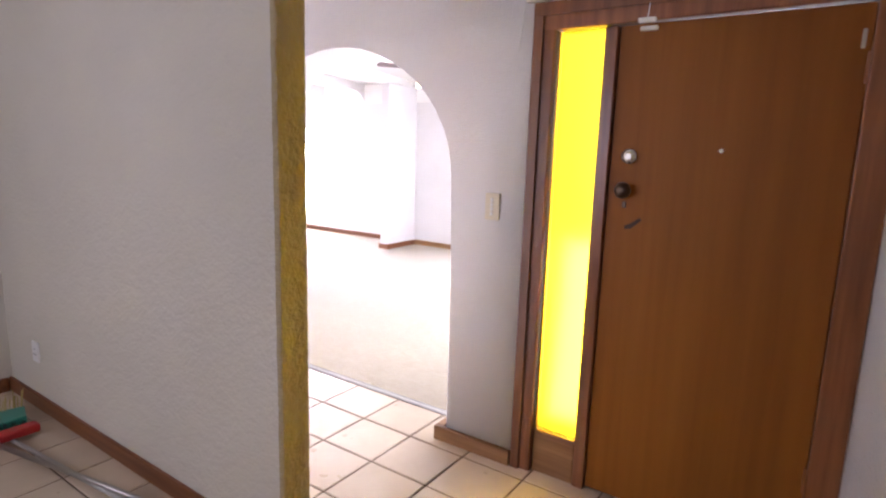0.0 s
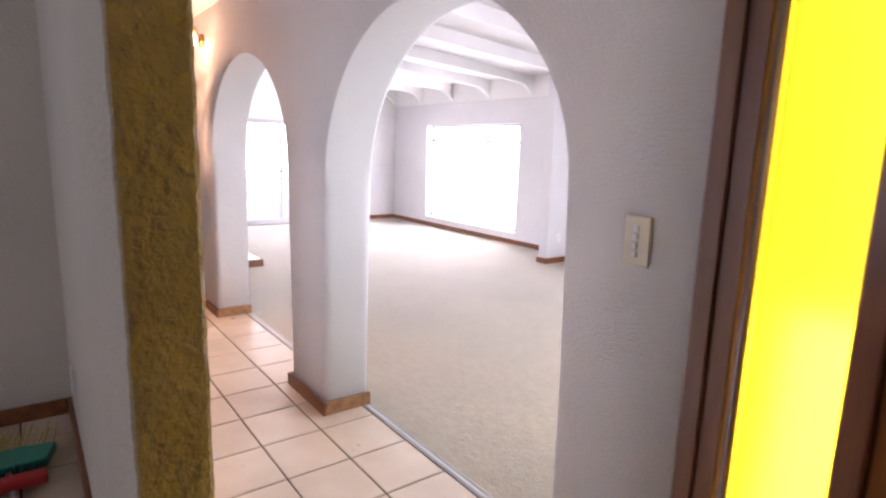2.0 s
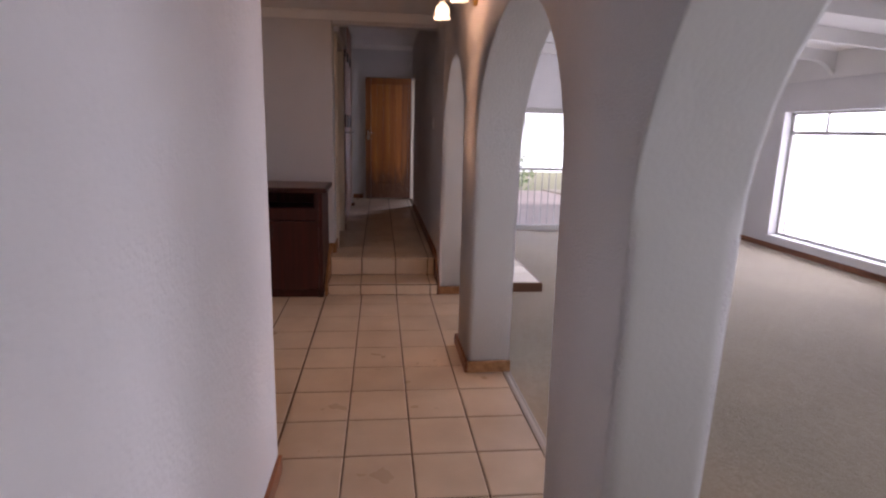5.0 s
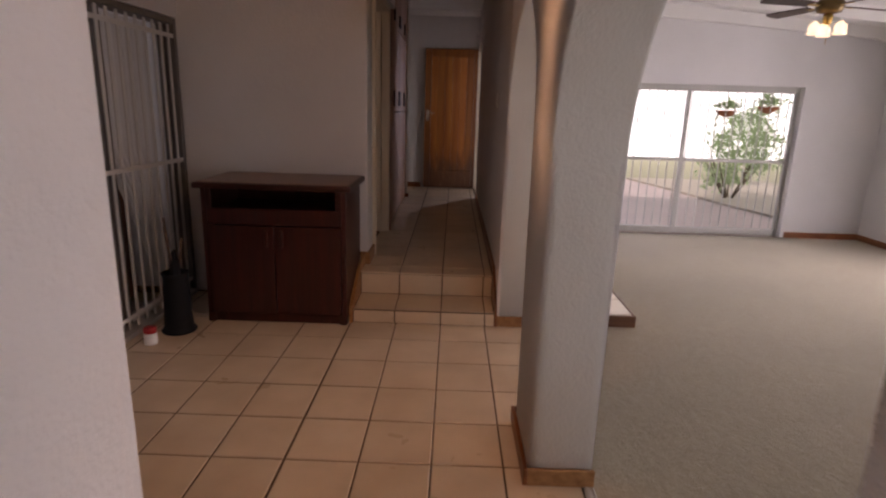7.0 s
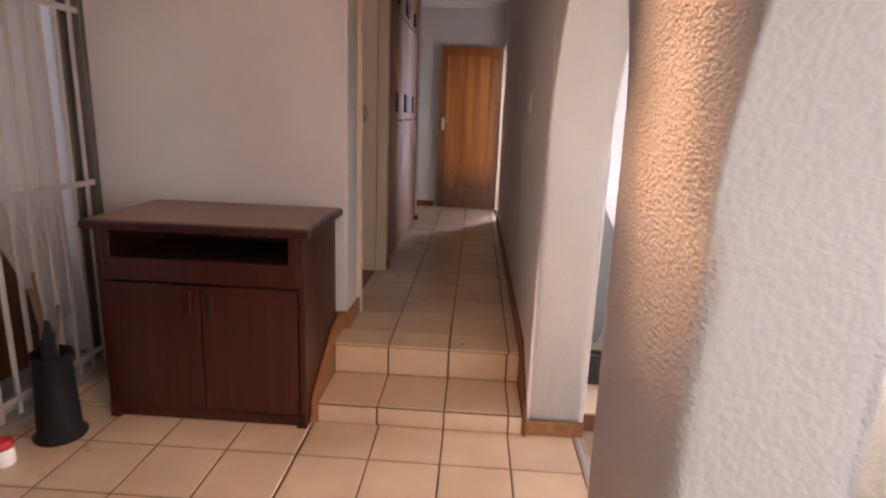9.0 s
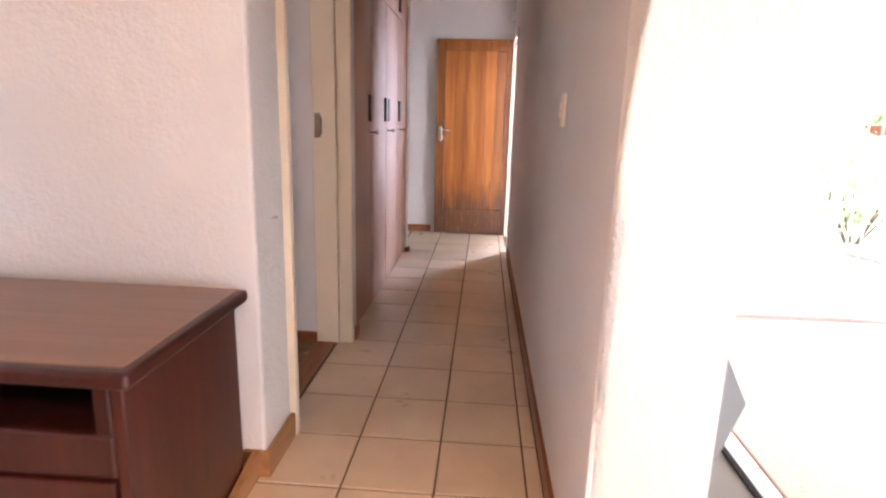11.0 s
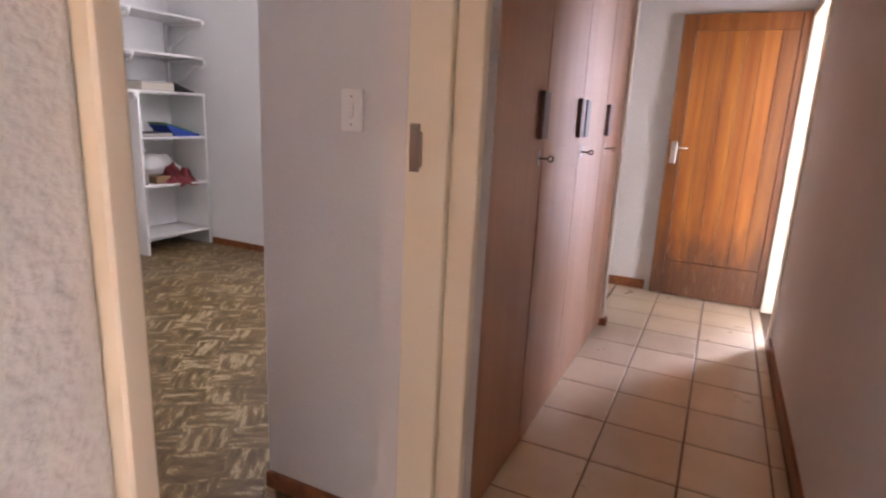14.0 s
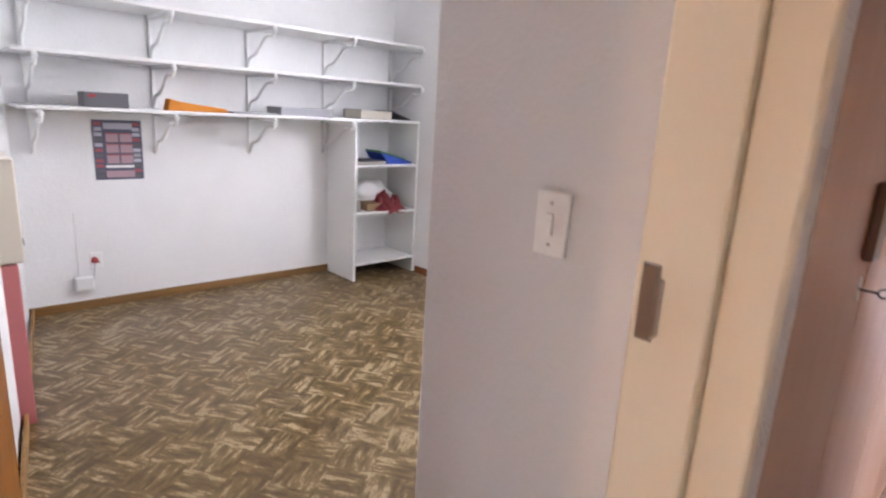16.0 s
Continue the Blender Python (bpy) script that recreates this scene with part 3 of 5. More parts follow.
lock = part("cylinder_lock", tube((0.402, 2.487, 1.495), (0.402, 2.470, 1.495), 0.030, 20), M_CHROME, front, "round chrome cylinder lock", True)
part("keyway", tube((0.402, 2.470, 1.495), (0.402, 2.462, 1.495), 0.012, 12), M_STEEL, lock)
knob = part("knob", lathe([(0.012, 0), (0.012, 0.02), (0.030, 0.028), (0.033, 0.042), (0.026, 0.056), (0.006, 0.06)], 18, front.location), M_KNOB, front, "round tarnished door knob", True)
knob.matrix_local = Matrix.Translation(Vector((0.397, 2.487, 1.36)) - base_of(front)) @ Matrix.Rotation(radians(90), 4, "X")
part("keyhole_plate", box(0.387, 0.403, 2.484, 2.4875, 1.287, 1.313, 0.003), M_KNOB, front)
part("scar", prism([(0.405, 1.20), (0.43, 1.205), (0.47, 1.24), (0.462, 1.252), (0.428, 1.225), (0.405, 1.215)], "y", 2.4855, 2.4872), material("charred_mark", (0.05, 0.02, 0.008), 0.7), front, "dark worn scar below the knob")
part("peephole", tube((0.735, 2.488, 1.525), (0.735, 2.483, 1.525), 0.008, 12), M_CHROME, front)
for z in (1.75, 0.3):
    part("hinge", tube((1.137, 2.484, z), (1.137, 2.484, z + 0.10), 0.008, 8), M_FRAME, front)
part("strike_plate", box(1.108, 1.120, 2.484, 2.487, 1.86, 1.92), M_STEEL, front)
sensor = thing("door_sensor", (0.44, 2.45, 2.0), "small white two-part magnetic alarm contact with a wire", "alarm sensor")
part("magnet", box(0.405, 0.47, 2.466, 2.486, 1.972, 1.988, 0.003), M_WHITE, sensor)
part("switch_body", box(0.405, 0.47, 2.432, 2.45, 1.994, 2.012, 0.003), M_WHITE, sensor)
part("wire", tube((0.44, 2.436, 2.01), (0.445, 2.444, 2.115), 0.0018, 6), M_WHITE, sensor)
front.location.x -= 0.045
sensor.location.x -= 0.045
alarm = thing("alarm_box", (0.0, 2.46, 2.1), "white plastic junction box above the door frame", "junction box")
part("case", box(-0.115, -0.01, 2.425, 2.459, 2.118, 2.22, 0.006, 2), M_SWITCH, alarm)
part("cable", tube((-0.13, 2.454, 2.12), (-0.15, 2.454, 1.93), 0.003, 6), M_WHITE, alarm)


def wall_switch(name, x, y, z, w, h, face, label, mat=M_SWITCH, bars=3):
    """A cover plate on a wall: face is the outward normal's axis and sign."""
    t = thing(name, (x, y, z), label, "light switch")
    ax, s = face
    d = 0.012 * s
    b = (x - w / 2, x + w / 2, y, y + d) if ax == "y" else (x, x + d, y - w / 2, y + w / 2)
    part("plate", box(min(b[0], b[1]), max(b[0], b[1]), min(b[2], b[3]), max(b[2], b[3]), z - h / 2, z + h / 2, 0.004, 2), mat, t)
    for k in range(bars):
        zz = z + (k - (bars - 1) / 2) * h * (0.26 if bars < 3 else 0.17)
        r, g = (0.018, h * 0.09) if bars < 3 else (0.007, h * 0.07)
        if ax == "y":
            bb = box(x - r, x + r, min(y + d, y + d * 1.6), max(y + d, y + d * 1.6), zz - g, zz + g, 0.002)
        else:
            bb = box(min(x + d, x + d * 1.6), max(x + d, x + d * 1.6), y - r, y + r, zz - g, zz + g, 0.002)
        part("rocker", bb, M_WHITE, t)
    return t


M_SWHITE = material("white_switch_plastic", (0.80, 0.79, 0.77), 0.3)
wall_switch("light_switch", -0.245, YA, 1.245, 0.075, 0.125, ("y", -1), "ivory plastic light switch beside the arch", bars=3 + 1)
wall_switch("light_switch", -6.735, YA, 1.545, 0.07, 0.115, ("y", -1), "white plastic light switch on the corridor wall", M_SWHITE, bars=2)
study_switch = wall_switch("light_switch", -7.655, 1.13, 1.545, 0.07, 0.115, ("x", 1), "white plastic single light switch beside the study door", M_SWHITE, bars=0)
part("rocker", box(-7.643, -7.636, 1.122, 1.138, 1.525, 1.565, 0.002), M_SWHITE, study_switch)
for z in (1.508, 1.582):
    part("screw", tube((-7.644, 1.13, z), (-7.6415, 1.13, z), 0.0035, 10), M_STEEL, study_switch)
for (x, y, z, f, lab) in ((-2.45, 1.352, 0.335, ("y", -1), "white plug socket above the skirting"), (-4.38, 6.80, 0.33, ("x", 1), "white plug socket on the pier"), (-7.63, -2.66, 0.60, ("y", 1), "white plug socket on the study wall")):
    s = wall_switch("plug_socket", x, y, z, 0.075, 0.115, f, lab, M_WHITE, 0)
    s["category"] = "plug socket"
    for dx, dz in ((0, 0.016), (-0.014, -0.012), (0.014, -0.012)):
        if f[0] == "y":
            part("pin_hole", tube((x + dx, y + 0.0125 * f[1], z + dz), (x + dx, y + 0.0135 * f[1], z + dz), 0.005, 8), M_BLACK, s)
        else:
            part("pin_hole", tube((x + 0.0125, y + dx, z + dz), (x + 0.0135, y + dx, z + dz), 0.005, 8), M_BLACK, s)


# ---- nook: broom and dustpan brush on the tiles ----
M_TEAL = material("teal_plastic", (0.02, 0.22, 0.17), 0.4)
M_RED = material("red_plastic", (0.40, 0.02, 0.02), 0.4)
broom = thing("broom", (-2.12, 1.05, 0), "red-headed broom with a grey metal handle lying on the tiles", "broom")
part("handle", tube((-2.08, 1.03, 0.045), (-0.95, 1.28, 0.018), 0.012, 12), M_STEEL, broom, "scratched grey metal handle", True)
part("grip", tube((-0.95, 1.28, 0.018), (-0.82, 1.308, 0.018), 0.015, 12), M_TEAL, broom, "teal plastic grip", True)
head = part("head", box(-2.17, -2.10, 0.93, 1.22, 0.03, 0.075, 0.012, 2), M_RED, broom, "red plastic broom head")
bm = bmesh.new()
rnd = random.Random(4)
for k in range(90):
    y = 0.94 + 0.27 * rnd.random()
    x = -2.165 + 0.02 * rnd.random()
    add_tube(bm, (x, y, 0.03 + 0.04 * rnd.random()), (x - 0.11 - 0.03 * rnd.random(), y + 0.04 * (rnd.random() - 0.5), 0.01 + 0.05 * rnd.random()), 0.0015, 4)
part("bristles", bm, M_BLACK, head, "dark bristles")
rake = thing("sweeping_brush", (-2.35, 1.15, 0), "teal plastic brush with straw bristles lying on the tiles", "brush")
part("head", prism([(-2.50, 0.90), (-2.27, 0.95), (-2.28, 1.22), (-2.42, 1.26)], "z", 0.012, 0.06, 0.006), M_TEAL, rake)
bm = bmesh.new()
for k in range(60):
    a = rnd.random()
    x, y = -2.43 + 0.02 * rnd.random(), 0.95 + 0.30 * a
    add_tube(bm, (x, y, 0.045), (x - 0.05 - 0.04 * rnd.random(), y + 0.03, 0.09 + 0.05 * rnd.random()), 0.0022, 4)
part("bristles", bm, material("straw", (0.42, 0.34, 0.12), 0.8), rake, "straw yellow bristles")
part("handle", tube((-2.30, 1.08, 0.03), (-1.15, 1.20, 0.014), 0.011, 10), M_ALU, rake, "", True)


# ---- hall: two-armed wall lamp, lit ----
M_SHADE = material("frosted_lamp_glass", (1, 0.92, 0.8), 0.4)
sh = M_SHADE.node_tree.nodes["Principled BSDF"]
sh.inputs["Emission Color"].default_value = (1.0, 0.74, 0.42, 1)
sh.inputs["Emission Strength"].default_value = 4.5
lamp = thing("wall_lamp", (-4.30, YA, 2.17), "brass bracket lamp with lit tulip glass shades", "wall lamp")
part("backplate", tube((-4.30, YA, 2.22), (-4.30, YA - 0.02, 2.22), 0.05, 24), M_BRASS, lamp, "", True)
TULIP = [(0.014, 0.0), (0.022, -0.012), (0.040, -0.03), (0.044, -0.055), (0.040, -0.075), (0.050, -0.095)]
for dx, out, z in ((-0.15, 0.18, 2.215), (0.15, 0.12, 2.255)):
    a, b, c = Vector((-4.30, YA - 0.02, 2.22)), Vector((-4.30 + dx * 0.6, YA - out * 0.65, z + 0.04)), Vector((-4.30 + dx, YA - out, z))
    arm = part("arm", add_tube(tube(a, b, 0.006, 8), b, c, 0.006, 8), M_BRASS, lamp, "", True)
    bm = lathe(TULIP, 20, (c.x, c.y, c.z))
    part("shade", bm, M_SHADE, arm, "frosted tulip glass shade", True)
    bulb((c.x, c.y - 0.10, c.z - 0.15), 9.0, "wall_lamp_light")


nail = thing("wall_nail", (-6.58, 1.475, 1.16), "small bent steel nail in the plaster wall", "nail")
part("shank", tube((-6.58, 1.474, 1.16), (-6.575, 1.492, 1.163), 0.0022, 6), M_STEEL, nail)
part("head", tube((-6.575, 1.492, 1.163), (-6.574, 1.495, 1.164), 0.005, 8), M_STEEL, nail)

# ---- hall: television cabinet on the tiles ----
cab = thing("tv_cabinet", (-6.0, 0.95, 0), "dark mahogany cabinet with two doors and an open slot", "cabinet")
CX0, CX1, CY0, CY1 = -6.37, -5.80, 0.47, 1.425
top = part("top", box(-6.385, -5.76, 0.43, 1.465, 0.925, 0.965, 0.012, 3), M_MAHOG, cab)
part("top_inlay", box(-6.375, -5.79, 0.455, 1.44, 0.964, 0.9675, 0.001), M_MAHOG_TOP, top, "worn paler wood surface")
part("side_panel", box(CX0, CX1, CY0, CY0 + 0.03, 0.03, 0.925, 0.003), M_MAHOG, cab)
part("side_panel", box(CX0, CX1, CY1 - 0.03, CY1, 0.03, 0.925, 0.003), M_MAHOG, cab)
part("back_panel", box(CX0, CX0 + 0.015, CY0 + 0.03, CY1 - 0.03, 0.06, 0.925), M_MAHOG, cab)
part("shelf", box(CX0 + 0.015, CX1 - 0.01, CY0 + 0.03, CY1 - 0.03, 0.745, 0.77, 0.002), M_MAHOG, cab)
part("floor_panel", box(CX0 + 0.015, CX1 - 0.01, CY0 + 0.03, CY1 - 0.03, 0.06, 0.085, 0.002), M_MAHOG, cab)
part("front_rail", box(CX1 - 0.03, CX1 + 0.004, CY0 + 0.03, CY1 - 0.03, 0.685, 0.795, 0.010, 3), M_MAHOG, cab)
part("slot_stile", box(CX1 - 0.03, CX1 + 0.004, CY0 + 0.03, CY0 + 0.07, 0.795, 0.925, 0.004), M_MAHOG, cab)
part("slot_stile", box(CX1 - 0.03, CX1 + 0.004, CY1 - 0.07, CY1 - 0.03, 0.795, 0.925, 0.004), M_MAHOG, cab)
part("plinth", box(CX1 - 0.04, CX1 - 0.015, CY0 + 0.03, CY1 - 0.03, 0.0, 0.06, 0.004), M_MAHOG, cab)
for y in (CY0, CY1 - 0.05):
    part("foot", box(CX1 - 0.05, CX1 + 0.008, y, y + 0.05, 0, 0.07, 0.006, 2), M_MAHOG, cab)
mid = (CY0 + CY1) / 2
for y0, y1, hy in ((CY0 + 0.035, mid - 0.003, mid - 0.05), (mid + 0.003, CY1 - 0.035, mid + 0.05)):
    d = part("door", box(CX1 - 0.012, CX1 + 0.012, y0, y1, 0.075, 0.68, 0.004, 2), M_MAHOG, cab)
    part("handle", box(CX1 + 0.012, CX1 + 0.028, hy - 0.014, hy + 0.014, 0.54, 0.655, 0.008, 3), M_MAHOG, d, "carved drop handle")

# ---- dining recess: waste bin with sticks, jar, hutch ----
stand = thing("umbrella_stand", (-5.62, 0.35, 0), "black plastic stand holding sticks beside the sliding door", "umbrella stand")
part("body", lathe([(0.105, 0.0), (0.11, 0.012), (0.09, 0.03), (0.075, 0.37), (0.085, 0.40), (0.08, 0.40), (0.07, 0.37), (0.07, 0.06), (0.0, 0.05)][:-1] + [(0.01, 0.05)], 24, (-5.62, 0.35, 0)), M_BLACK, stand, "", True)
M_STICK = material("dark_cane", (0.10, 0.06, 0.035), 0.6)
for k, (dx, dy, h) in enumerate(((-0.03, -0.06, 0.75), (0.03, -0.03, 0.70), (0.0, 0.06, 0.62))):
    part("stick", tube((-5.62 - dx, 0.35 - dy * 0.5, 0.06), (-5.62 + dx, 0.35 + dy, h), 0.009, 8), M_STICK, stand, "thin cane stick", True)
part("umbrella", lathe([(0.02, 0.30), (0.032, 0.40), (0.028, 0.47), (0.014, 0.50), (0.006, 0.56)], 7, (-5.585, 0.375, 0)), M_BLACK, stand, "folded black umbrella")
part("umbrella", lathe([(0.02, 0.30), (0.03, 0.40), (0.024, 0.46), (0.014, 0.48), (0.006, 0.53)], 6, (-5.65, 0.33, 0)), M_BLACK, stand, "folded black umbrella")
jar = thing("jar", (-5.39, 0.28, 0), "small white jar with a red lid on the floor", "jar")
part("body", lathe([(0.036, 0), (0.04, 0.006), (0.04, 0.065), (0.034, 0.075)], 20, (-5.39, 0.28, 0)), M_WHITE, jar, "", True)
part("lid", lathe([(0.037, 0.075), (0.039, 0.078), (0.039, 0.105), (0.035, 0.11)], 20, (-5.39, 0.28, 0)), M_RED, jar, "red plastic lid", True)
hutch = thing("dresser", (-4.0, 0.3, 0), "dark brown wooden dresser with open shelves below", "dresser")
HX0, HX1 = -4.60, -3.70
for x in (HX0, HX1 - 0.03):
    part("side_panel", box(x, x + 0.03, 0.10, 0.50, 0, 0.86, 0.003), M_MAHOG, hutch)
    part("upper_side", box(x, x + 0.025, 0.10, 0.30, 0.89, 1.85, 0.003), M_MAHOG, hutch)
for z in (0.04, 0.30, 0.57):
    part("shelf", box(HX0 + 0.03, HX1 - 0.03, 0.11, 0.48, z, z + 0.022, 0.002), M_MAHOG, hutch)
part("worktop", box(HX0 - 0.015, HX1 + 0.015, 0.10, 0.515, 0.86, 0.89, 0.006, 2), M_MAHOG, hutch)
part("back_panel", box(HX0 + 0.025, HX1 - 0.025, 0.095, 0.11, 0.03, 1.85), M_MAHOG, hutch)
for z in (1.2, 1.5, 1.83):
    part("shelf", box(HX0 + 0.025, HX1 - 0.025, 0.11, 0.29, z, z + 0.02, 0.002), M_MAHOG, hutch)
part("front_rail", box(HX0 + 0.03, HX1 - 0.03, 0.48, 0.50, 0.0, 0.06), M_MAHOG, hutch)

# ---- dining sliding door with white security bars ----
M_BAR = material("chalky_white_bar_paint", (0.56, 0.545, 0.52), 0.5)
M_SLIDE = material("dull_bronze_aluminium", (0.17, 0.155, 0.14), 0.5, 0.4)
slider = thing("sliding_door", (-5.1, 0.0, 0), "aluminium sliding door behind white security bars", "sliding door")
for nm, b in (("frame", (-6.295, -6.255, -0.06, 0.07, 0, 2.035)), ("frame", (-3.94, -3.90, -0.06, 0.07, 0, 2.035)), ("frame", (-6.255, -3.94, -0.06, 0.07, 1.995, 2.035)),
              ("track", (-6.255, -3.94, -0.08, 0.10, 0.0, 0.03)), ("stile", (-5.50, -5.45, -0.03, 0.0, 0.03, 1.995)), ("stile", (-5.36, -5.31, 0.005, 0.035, 0.03, 1.995)),
              ("stile", (-6.25, -6.20, -0.03, 0.0, 0.03, 1.995)), ("rail", (-6.20, -5.50, -0.03, 0.0, 0.03, 0.09)), ("rail", (-5.31, -3.95, 0.005, 0.035, 0.03, 0.09))):
    part(nm, box(*b, 0.003), M_SLIDE if nm in ("frame", "stile") else M_ALU, slider)
for b in ((-6.20, -5.50, -0.018, -0.013, 0.09, 1.99), (-5.31, -3.95, 0.016, 0.021, 0.09, 1.99)):
    p = part("pane", box(*b), M_GLASS, slider, "clear glass")
    p.visible_shadow = False
x = -6.22
while x < -3.98:
    part("bar", box(x, x + 0.027, 0.046, 0.056, 0.03, 1.99, 0.002), M_BAR, slider)
    x += 0.104
for z in (1.03, 0.10, 1.90):
    part("cross_bar", box(-6.25, -3.95, 0.060, 0.068, z, z + 0.03, 0.002), M_BAR, slider)
M_NET = material("white_net_curtain", (0.80, 0.80, 0.80), 0.9)
nb = M_NET.node_tree.nodes["Principled BSDF"]
nb.inputs["Alpha"].default_value = 0.78
nb.inputs["Transmission Weight"].default_value = 0.0


def curtain(x0, x1, y, z0, z1, wave, amp):
    bm = bmesh.new()
    n, rows = 90, 12
    grid = []
    for j in range(rows + 1):
        v = j / rows
        pinch = 1 - 0.72 * max(0, 1 - v * 2.1) ** 0.7
        line = []
        for k in range(n + 1):
            u = k / n
            x = x0 + (x1 - x0) * (u * pinch)
            line.append(bm.verts.new((x, y + amp * math.sin(u * wave + 0.6 * math.sin(3 * v)) * (0.5 + 0.5 * v), z0 + (z1 - z0) * v + 0.012 * math.sin(u * 9) * (1 - v))))
        grid.append(line)
    for j in range(rows):
        for k in range(n):
            bm.faces.new((grid[j][k], grid[j][k + 1], grid[j + 1][k + 1], grid[j + 1][k]))
    return bm


single("net_curtain", curtain(-6.24, -5.55, -0.14, 0.28, 2.0, 62, 0.022), M_NET, "white net curtain hanging in folds outside the bars", "curtain", "", True).location = (-0.14, 0.03, 0)
slider.location += Vector((-0.14, 0.03, 0))
hutch.location.y += 0.03
M_YARD = plaster("pale_yard_wall", (0.55, 0.55, 0.52), 0.6)
setting("wall_yard", box(-6.2, 0.0, -2.62, -2.5, -0.15, 2.2), M_YARD, "pale plastered yard wall", "wall")
setting("yard_paving", box(-6.3, -3.0, -2.5, -0.1, -0.12, -0.06), plaster("grey_paving", (0.32, 0.31, 0.29), 1.0), "grey paved yard", "paving")
chest = thing("storage_chest", (-5.6, -0.6, -0.06), "dark brown wooden chest outside with a pale lid", "chest")
part("body", box(-6.47, -5.0, -1.70, -0.40, -0.06, 0.84, 0.01, 2), M_FRAME, chest)
part("lid", box(-6.49, -4.98, -1.72, -0.38, 0.842, 0.88, 0.008, 2), M_BAR, chest, "pale lid")

# ---- living room: window, garden door, hearth, fans ----
win = thing("window_living", (-6.9, YL + 0.1, 0.18), "wide painted steel-framed window with top lights", "window")
WX0, WX1, WZ0, WZ1, WY = -8.10, -5.69, 0.18, 1.83, YL + 0.14
for nm, b in (("frame", (WX0, WX0 + 0.035, WZ0, WZ1)), ("frame", (WX1 - 0.035, WX1, WZ0, WZ1)), ("frame", (WX0, WX1, WZ0, WZ0 + 0.035)), ("frame", (WX0, WX1, WZ1 - 0.035, WZ1)),
              ("transom", (WX0, WX1, 1.535, 1.585)), ("mullion", (-6.33, -6.30, 1.585, WZ1)), ("mullion", (-7.50, -7.47, 1.585, WZ1))):
    part(nm, box(b[0], b[1], WY - 0.02, WY + 0.02, b[2], b[3], 0.004), M_BAR, win)
part("sill", box(WX0, WX1, YL - 0.02, WY - 0.02, WZ0 - 0.02, WZ0 + 0.002, 0.004), M_WHITE, win)
p = part("pane", box(WX0 + 0.03, WX1 - 0.03, WY - 0.003, WY + 0.003, WZ0 + 0.03, WZ1 - 0.03), M_GLASS, win)
p.visible_shadow = False
gd = thing("garden_door", (XL0 - 0.1, 4.96, 0), "aluminium sliding garden door with burglar bars", "sliding door")
GX = XL0 - 0.12
for nm, b in (("frame", (3.62, 3.66, 0, 1.84)), ("frame", (6.26, 6.30, 0, 1.84)), ("frame", (3.66, 6.26, 1.80, 1.84)), ("track", (3.66, 6.26, 0, 0.03)),
              ("stile", (4.95, 5.00, 0.03, 1.80)), ("rail", (3.66, 4.95, 0.03, 0.08)), ("rail", (5.00, 6.26, 0.03, 0.08)), ("rail", (3.66, 4.95, 0.915, 0.955)), ("rail", (5.00, 6.26, 0.915, 0.955)), ("rail", (3.66, 4.95, 1.76, 1.80)), ("rail", (5.0, 6.26, 1.76, 1.80))):
    part(nm, box(GX - 0.025, GX + 0.025, b[0], b[1], b[2], b[3], 0.004), M_ALU, gd)
for y0, y1 in ((3.66, 4.95), (5.0, 6.26)):
    p = part("pane", box(GX - 0.003, GX + 0.003, y0, y1, 0.05, 1.79), M_GLASS, gd)
    p.visible_shadow = False
y = 3.75
while y < 6.25:
    part("bar", box(GX - 0.075, GX - 0.063, y, y + 0.011, 0.02, 1.82), M_BAR, gd)
    y += 0.108
hearth = thing("hearth", (-6.6, 3.08, 0), "low tiled hearth with a brown edge", "hearth")
part("slab", box(-7.30, -5.945, YB, 3.43, 0.003, 0.082), M_GROUT, hearth)
part("edge", box(-5.945, -5.93, YB, 3.445, 0.003, 0.088, 0.003), wood("brown_tile_edge", (0.12, 0.05, 0.025), (0.22, 0.11, 0.06), "y", 0.35), hearth)
part("edge", box(-7.30, -5.945, 3.43, 3.445, 0.003, 0.088, 0.003), bpy.data.materials["brown_tile_edge"], hearth)
for i in range(4):
    for j in range(2):
        part("tile", box(-5.95 - 0.335 * (i + 1), -5.95 - 0.335 * i - 0.008, YB + 0.004 + 0.348 * j, YB + 0.345 + 0.348 * j, 0.076, 0.089, 0.003), M_TILE, hearth)
fire = thing("fireplace", (-6.6, 2.95, 0.089), "freestanding folded steel fireplace on a tiled hearth", "fireplace")
M_GREYSTEEL = material("grey_painted_steel", (0.22, 0.23, 0.24), 0.45, 0.6)
M_SOOT = material("sooty_steel", (0.03, 0.028, 0.026), 0.6, 0.4)
SIDE = [(2.75, 1.12), (2.80, 1.10), (3.00, 0.70), (2.955, 0.56), (2.86, 0.31), (2.75, 0.31)]
part("side_panel", prism(SIDE, "x", -6.335, -6.325), M_GREYSTEEL, fire)
part("side_panel", prism(SIDE, "x", -6.985, -6.975), M_GREYSTEEL, fire)
part("hood", prism([(2.80, 1.10), (3.00, 0.70), (2.99, 0.69), (2.79, 1.09)], "x", -6.975, -6.335), M_GREYSTEEL, fire)
part("back_panel", box(-6.975, -6.335, 2.745, 2.755, 0.31, 1.12), M_SOOT, fire)
tray = part("tray", prism([(-6.20, 2.80), (-6.18, 2.94), (-6.40, 3.15), (-6.92, 3.15), (-7.12, 2.94), (-7.12, 2.80)], "z", 0.285, 0.30), material("ash_tray", (0.16, 0.14, 0.11), 0.7), fire, "ash-covered hexagonal tray")
